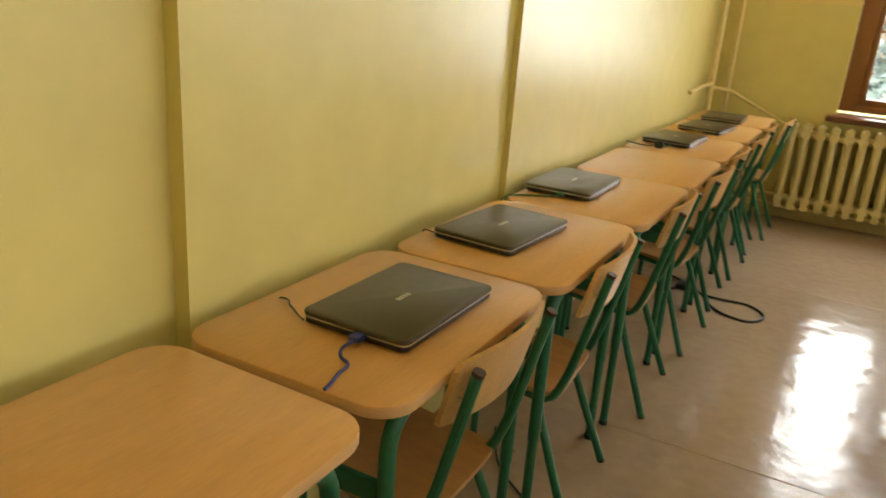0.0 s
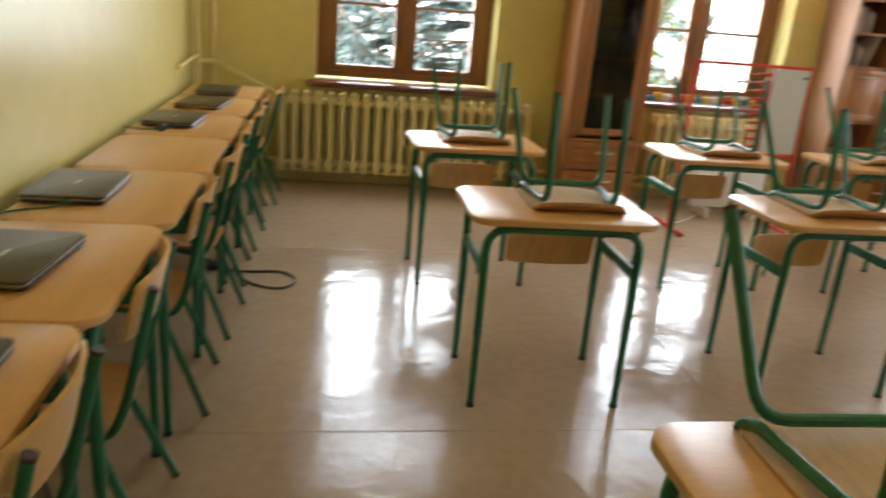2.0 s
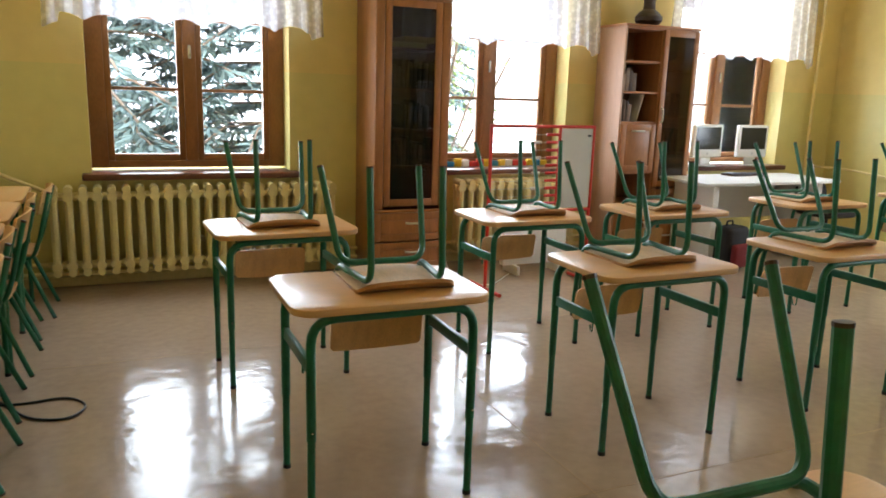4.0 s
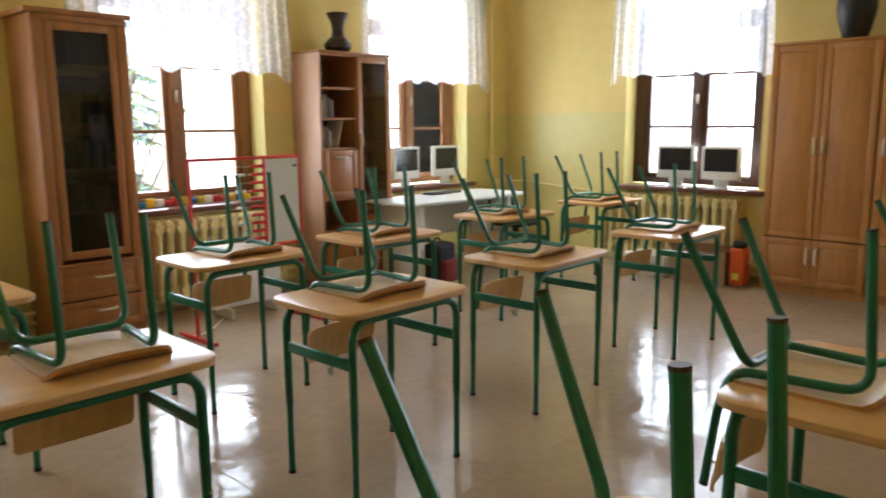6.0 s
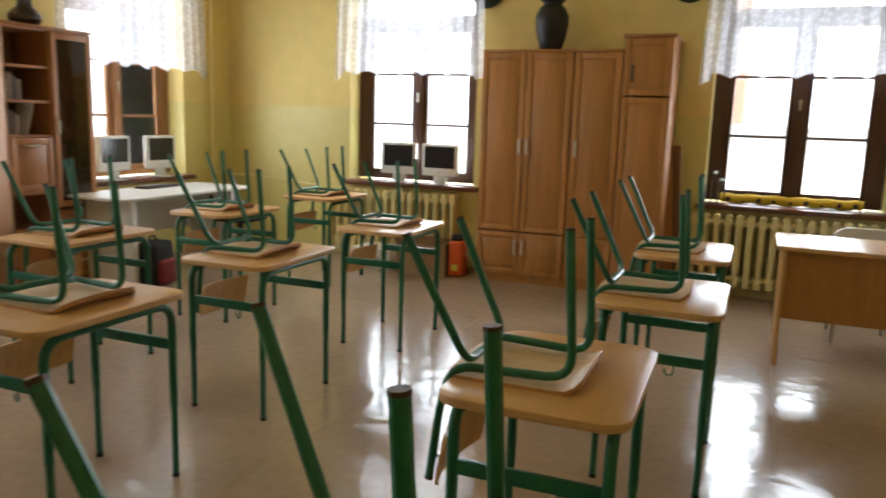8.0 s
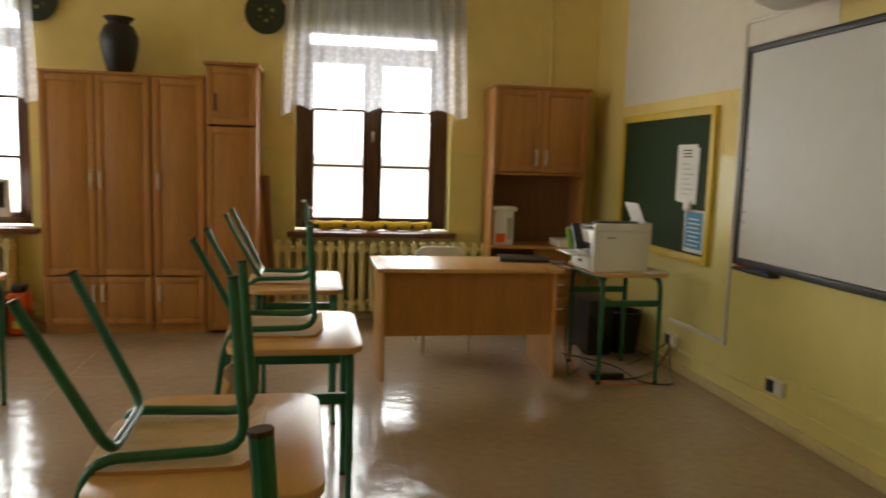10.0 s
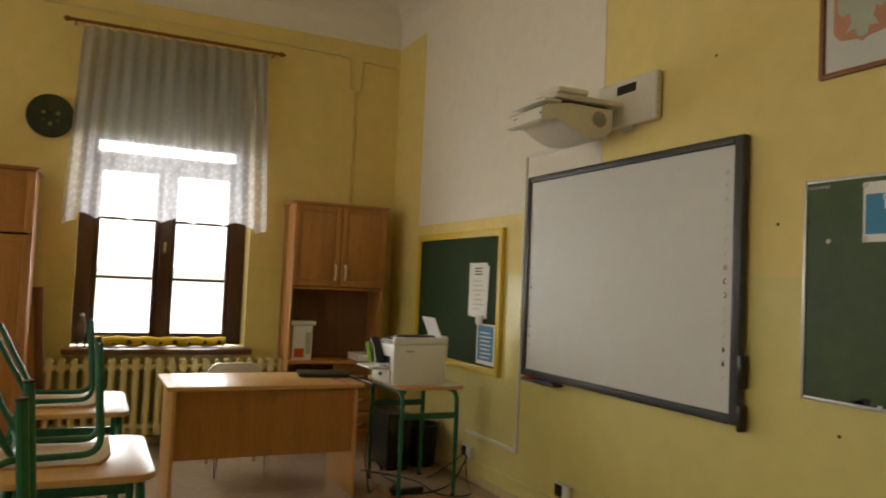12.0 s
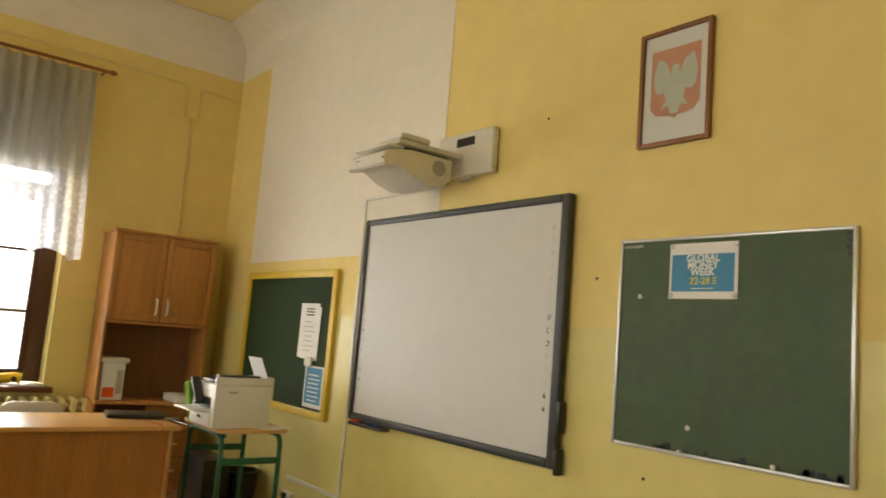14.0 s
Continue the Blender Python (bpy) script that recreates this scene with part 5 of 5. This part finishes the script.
h = thing("panel_heater", "white flat electric panel heater on the floor", "heater", pose(4.20, 7.35, 0, 0, 0, 0))
part("panel", boxed(-0.30, -0.03, 0.07, 0.30, 0.03, 0.47, 0.012), "white", h)
for x in (-0.2, 0.2):
    part("foot", boxed(x - 0.015, -0.12, 0.0, x + 0.015, 0.12, 0.075, 0.004), "offwhite", h)
cable("power_cable", [(3.95, 7.30, 0.006), (3.75, 7.1, 0.006), (3.6, 7.0, 0.006), (3.45, 7.12, 0.006), (3.5, 7.5, 0.01), (3.55, LY - 0.03, 0.3)], 0.004, "offwhite", "white power cable of the heater on the floor", 0.1)
s = thing("wall_socket", "cream wall socket beside the bookcase", "socket", pose(3.60, LY, 0.36))
part("plate", boxed(-0.045, -0.03, -0.075, 0.045, 0.0, 0.075, 0.005), "pipe", s)
part("insert", boxed(-0.03, -0.034, 0.0, 0.03, -0.03, 0.06, 0.004), "offwhite", s)
rng = random.Random(9)
for k in range(16):
    mt = ("red", "toy_yellow", "blue", "toy_yellow", "paper", "red")[k % 6]
    tz = boxed(-0.035, -0.02, 0.0, 0.035, 0.02, 0.045 + 0.03 * rng.random(), 0.010)
    solid("toy_block", tz, mt, "bright toy piece in a row on the sill", "toy", pose(3.58 + 0.072 * k, LY + 0.13, ZS, 0, 0, rng.uniform(-20, 20)), "toys on the sill")
sn = thing("toy_garland", "yellow fabric garland with dark spots along the sill", "garland", pose(LX + 0.14, 2.08, ZS))
part("roll", tubed([(0.012 * math.sin(k), -0.56 + 0.056 * k, 0.045 + 0.006 * math.sin(k * 1.7)) for k in range(21)], 0.042, 12), "toy_yellow", sn)
for k in range(9):
    part("spot", lathe(bmesh.new(), [(0.004, 0.0), (0.022, 0.002), (0.004, 0.006)], 10), "cap", sn, at=pose(-0.042, -0.50 + 0.125 * k, 0.04, 0, -80, 0))
for k, (dy, hh) in enumerate(((0.62, 0.26), (0.56, 0.20))):
    bt = thing("bottle", "clear plastic bottle standing on the sill", "bottle", pose(LX + 0.03, 2.08 + dy, ZS), "bottles on the sill")
    part("body", lathe(bmesh.new(), [(0.03, 0.0), (0.033, 0.01), (0.033, hh * 0.65), (0.014, hh * 0.88), (0.014, hh)], 16), "glass", bt)
    part("cap", lathe(bmesh.new(), [(0.015, hh), (0.015, hh + 0.018), (0.004, hh + 0.02)], 12), "alu", bt)
solid("napkin", boxed(-0.05, -0.08, 0, 0.05, 0.08, 0.02, 0.006), "paper", "folded white cloth on the window sill", "cloth", pose(LX - 0.02, 1.47, ZS, 0, 0, 10))
bp_ = thing("school_bag", "black and dark red backpack under the white desk", "backpack", pose(5.95, 6.95, 0, 0, 0, 10))
part("body", boxed(-0.15, -0.10, 0.0, 0.15, 0.10, 0.38, 0.05, segments=4), "bag", bp_)
part("pocket", boxed(-0.12, -0.15, 0.03, 0.12, -0.09, 0.24, 0.03, segments=3), "maroon", bp_)
part("handle", tubed(fillet([(-0.04, 0.02, 0.37), (-0.04, 0.02, 0.42), (0.04, 0.02, 0.42), (0.04, 0.02, 0.37)], 0.02), 0.008, 8), "bag", bp_)
bg = thing("office_chair", "black swivel chair back beside the radiator", "chair", pose(7.15, 7.0, 0))
part("base", tubed([(0, 0, 0.05), (0, 0, 0.42)], 0.03, 10), "black", bg)
part("seat", slab(rounded(0.42, 0.42, 0.10), 0.42, 0.48, 0.02), "bag", bg)
part("backrest", slab(rounded(0.40, 0.26, 0.12), -0.02, 0.02, 0.01), "bag", bg, at=pose(0, 0.19, 0.60, 80, 0, 0))
for a in range(5):
    part("star_arm", tubed([(0, 0, 0.07), (0.25 * math.cos(a * 1.257), 0.25 * math.sin(a * 1.257), 0.03)], 0.018, 8), "black", bg)
bx = thing("cardboard_box", "open brown cardboard box under the radiator", "box", pose(7.72, 5.25, 0, 0, 0, 8))
for x0, x1, y0, y1 in ((-0.2, -0.195, -0.24, 0.24), (0.195, 0.2, -0.24, 0.24), (-0.195, 0.195, -0.24, -0.235), (-0.195, 0.195, 0.235, 0.24)):
    part("side", boxed(x0, y0, 0.0, x1, y1, 0.30), "card", bx)
part("bottom", boxed(-0.195, -0.235, 0.0, 0.195, 0.235, 0.006), "card", bx)
part("flap", boxed(-0.12, -0.24, -0.003, 0.12, 0.0, 0.003), "card", bx, at=pose(-0.0, -0.24, 0.30, 28, 0, 0))
part("flap", boxed(-0.16, -0.24, -0.003, 0.0, 0.24, 0.003), "card", bx, at=pose(-0.2, 0.0, 0.30, 0, 35, 0))
bx = thing("cardboard_box", "white printed cardboard box on the floor", "box", pose(7.70, 5.75, 0, 0, 0, -4))
part("body", boxed(-0.18, -0.22, 0, 0.18, 0.22, 0.20, 0.004), "offwhite", bx)
part("print", boxed(-0.1815, -0.12, 0.05, -0.18, 0.05, 0.13), "pale_ink", bx)
bx = thing("cardboard_box", "white cardboard box stacked on another box", "box", pose(7.72, 5.35, 0.31, 0, 0, 10))
part("body", boxed(-0.15, -0.12, 0, 0.15, 0.16, 0.12, 0.004), "offwhite", bx)
fe = thing("orange_bag", "orange plastic bag with black lettering bars by the wardrobe", "bag", pose(7.68, 4.90, 0))
part("body", boxed(-0.09, -0.07, 0.0, 0.09, 0.07, 0.34, 0.03, segments=3), "orange", fe)
part("top", boxed(-0.07, -0.055, 0.335, 0.07, 0.055, 0.40, 0.025, segments=3), "black", fe)
part("bar", boxed(-0.0915, -0.03, 0.06, -0.09, 0.03, 0.12), "print_yellow", fe)

# ---- outside ----
solid("ground", boxed(-80, -80, -1.32, 90, 90, -1.30), "ground", "pale gravel and grass yard around the school", "ground", kind="structure")


def make_spruce(x, y, height, radius, seed, label):
    t = thing("spruce_tree", label, "tree", pose(x, y, -1.3))
    rng = np.random.default_rng(seed)
    bm = bmesh.new()
    lathe(bm, [(0.22, 0.0), (0.16, height * 0.3), (0.09, height * 0.7), (0.02, height)], 10)
    limbs = []
    z = 0.7
    while z < height - 0.3:
        n = 7
        for k in range(n):
            a = rng.uniform(0, 6.283)
            reach = radius * (1 - z / height) ** 0.8 * rng.uniform(0.75, 1.1)
            tip = Vector((reach * math.cos(a), reach * math.sin(a), z - 0.30 * reach + 0.1))
            mid = Vector((0.5 * reach * math.cos(a), 0.5 * reach * math.sin(a), z - 0.02 * reach))
            limbs.append((Vector((0, 0, z)), mid, tip))
            tube(bm, [(0, 0, z), mid, tip], 0.018, 5)
        z += 0.30
    part("trunk", bm, "bark", t)
    vs, fs = [], []
    for p0, p1, p2 in limbs:
        count = int(30 + 60 * (p2 - p0).length)
        for q in rng.uniform(0.12, 1.02, count):
            p = (1 - q) ** 2 * p0 + 2 * q * (1 - q) * p1 + q * q * p2
            d = Vector(rng.normal(0, 1, 3) * (1, 1, 0.35)) + (p2 - p0).normalized() * 0.8 + Vector((0, 0, -0.45))
            d.normalize()
            s = Vector(rng.normal(0, 1, 3))
            s = (s - d * s.dot(d)).normalized()
            ln, wd = rng.uniform(0.14, 0.34), rng.uniform(0.016, 0.036)
            i = len(vs)
            vs += [p - s * wd * 0.5, p + d * ln * 0.5 - s * wd, p + d * ln, p + d * ln * 0.5 + s * wd]
            fs.append((i, i + 1, i + 2, i + 3))
    me = bpy.data.meshes.new("crown")
    me.from_pydata(vs, [], fs)
    me.materials.append(M["spruce"])
    ob = new("crown", me)
    ob.parent = t
    return t


make_spruce(0.6, 13.2, 10.0, 3.0, 1, "blue-green spruce standing outside the windows")
make_spruce(3.4, 14.0, 11.0, 3.0, 2, "tall blue-green spruce with drooping branches outside")
make_spruce(-2.6, 14.5, 9.0, 2.8, 3, "blue-green spruce at the edge of the yard")
make_spruce(6.4, 17.0, 10.0, 2.6, 4, "spruce standing further off in the yard")


def make_shrub(x, y, height, seed, label):
    t = thing("young_tree", label, "tree", pose(x, y, -1.3))
    rng = np.random.default_rng(seed)
    bm = bmesh.new()
    vs, fs = [], []
    for k in range(16):
        a, lean = rng.uniform(0, 6.283), rng.uniform(0.15, 0.6)
        top = Vector((lean * height * 0.5 * math.cos(a), lean * height * 0.5 * math.sin(a), height * rng.uniform(0.7, 1.0)))
        tube(bm, [(0, 0, 0.0), top * 0.45 + Vector((0, 0, 0.1 * height)), top], 0.02, 5)
        for q in rng.uniform(0.35, 1.05, 130):
            p = top * q + Vector(rng.normal(0, 0.22, 3))
            d, s = Vector(rng.normal(0, 1, 3)).normalized(), Vector(rng.normal(0, 1, 3)).normalized()
            i = len(vs)
            vs += [p, p + d * 0.03 + s * 0.02, p + d * 0.075, p + d * 0.03 - s * 0.02]
            fs.append((i, i + 1, i + 2, i + 3))
    part("trunk", bm, "bark", t)
    me = bpy.data.meshes.new("crown")
    me.from_pydata(vs, [], fs)
    me.materials.append(M["leaf"])
    ob = new("crown", me)
    ob.parent = t
    return t


make_shrub(4.9, 11.6, 4.2, 7, "thin young tree with light green leaves")
make_shrub(22.5, -2.6, 3.4, 8, "thin young tree with light green leaves")
hs = thing("brick_building", "red brick neighbouring wing with a grey roof", "building", pose(0, 0, 0))
part("wall", boxed(30.0, 3.0, -1.3, 40.0, 12.2, 8.0), "brick", hs)
part("roof", slab([(29.6, 2.6), (40.4, 2.6), (40.4, 12.5), (29.6, 12.5)], 8.0, 8.4, 0.05), "roof", hs)
for k in range(4):
    w = part("window", boxed(29.97, 3.6 + 2.2 * k, 1.2, 30.0, 4.8 + 2.2 * k, 3.4), "white", hs)
    part("pane", boxed(29.955, 3.7 + 2.2 * k, 1.3, 29.968, 4.7 + 2.2 * k, 3.3), "screen", w)
pier = thing("brick_pier", "brick pier of the facade beside the windows", "pier")
part("core", boxed(7.97, LY + 1.00, -1.3, 8.02, LY + 1.04, 5.0), "plaster", pier)
brick_me = mesh_of("brick", boxed(-0.05, -0.03, -0.034, 0.05, 0.03, 0.034, 0.008, segments=1), "brick")
for k in range(34):
    ob = new("brick", brick_me)
    ob.parent = pier
    ob.matrix_basis = pose(7.992 + (0.012 if k % 2 else 0.0), LY + 1.005, 0.35 + 0.105 * k)
wl = thing("low_building", "pale plastered low building across the yard", "building")
part("wall", boxed(24.0, -14.0, -1.3, 32.0, 4.5, 1.4), "plaster", wl)
part("roof", slab([(23.6, -14.4), (32.4, -14.4), (32.4, 4.9), (23.6, 4.9)], 1.4, 1.6, 0.04), "roof", wl)
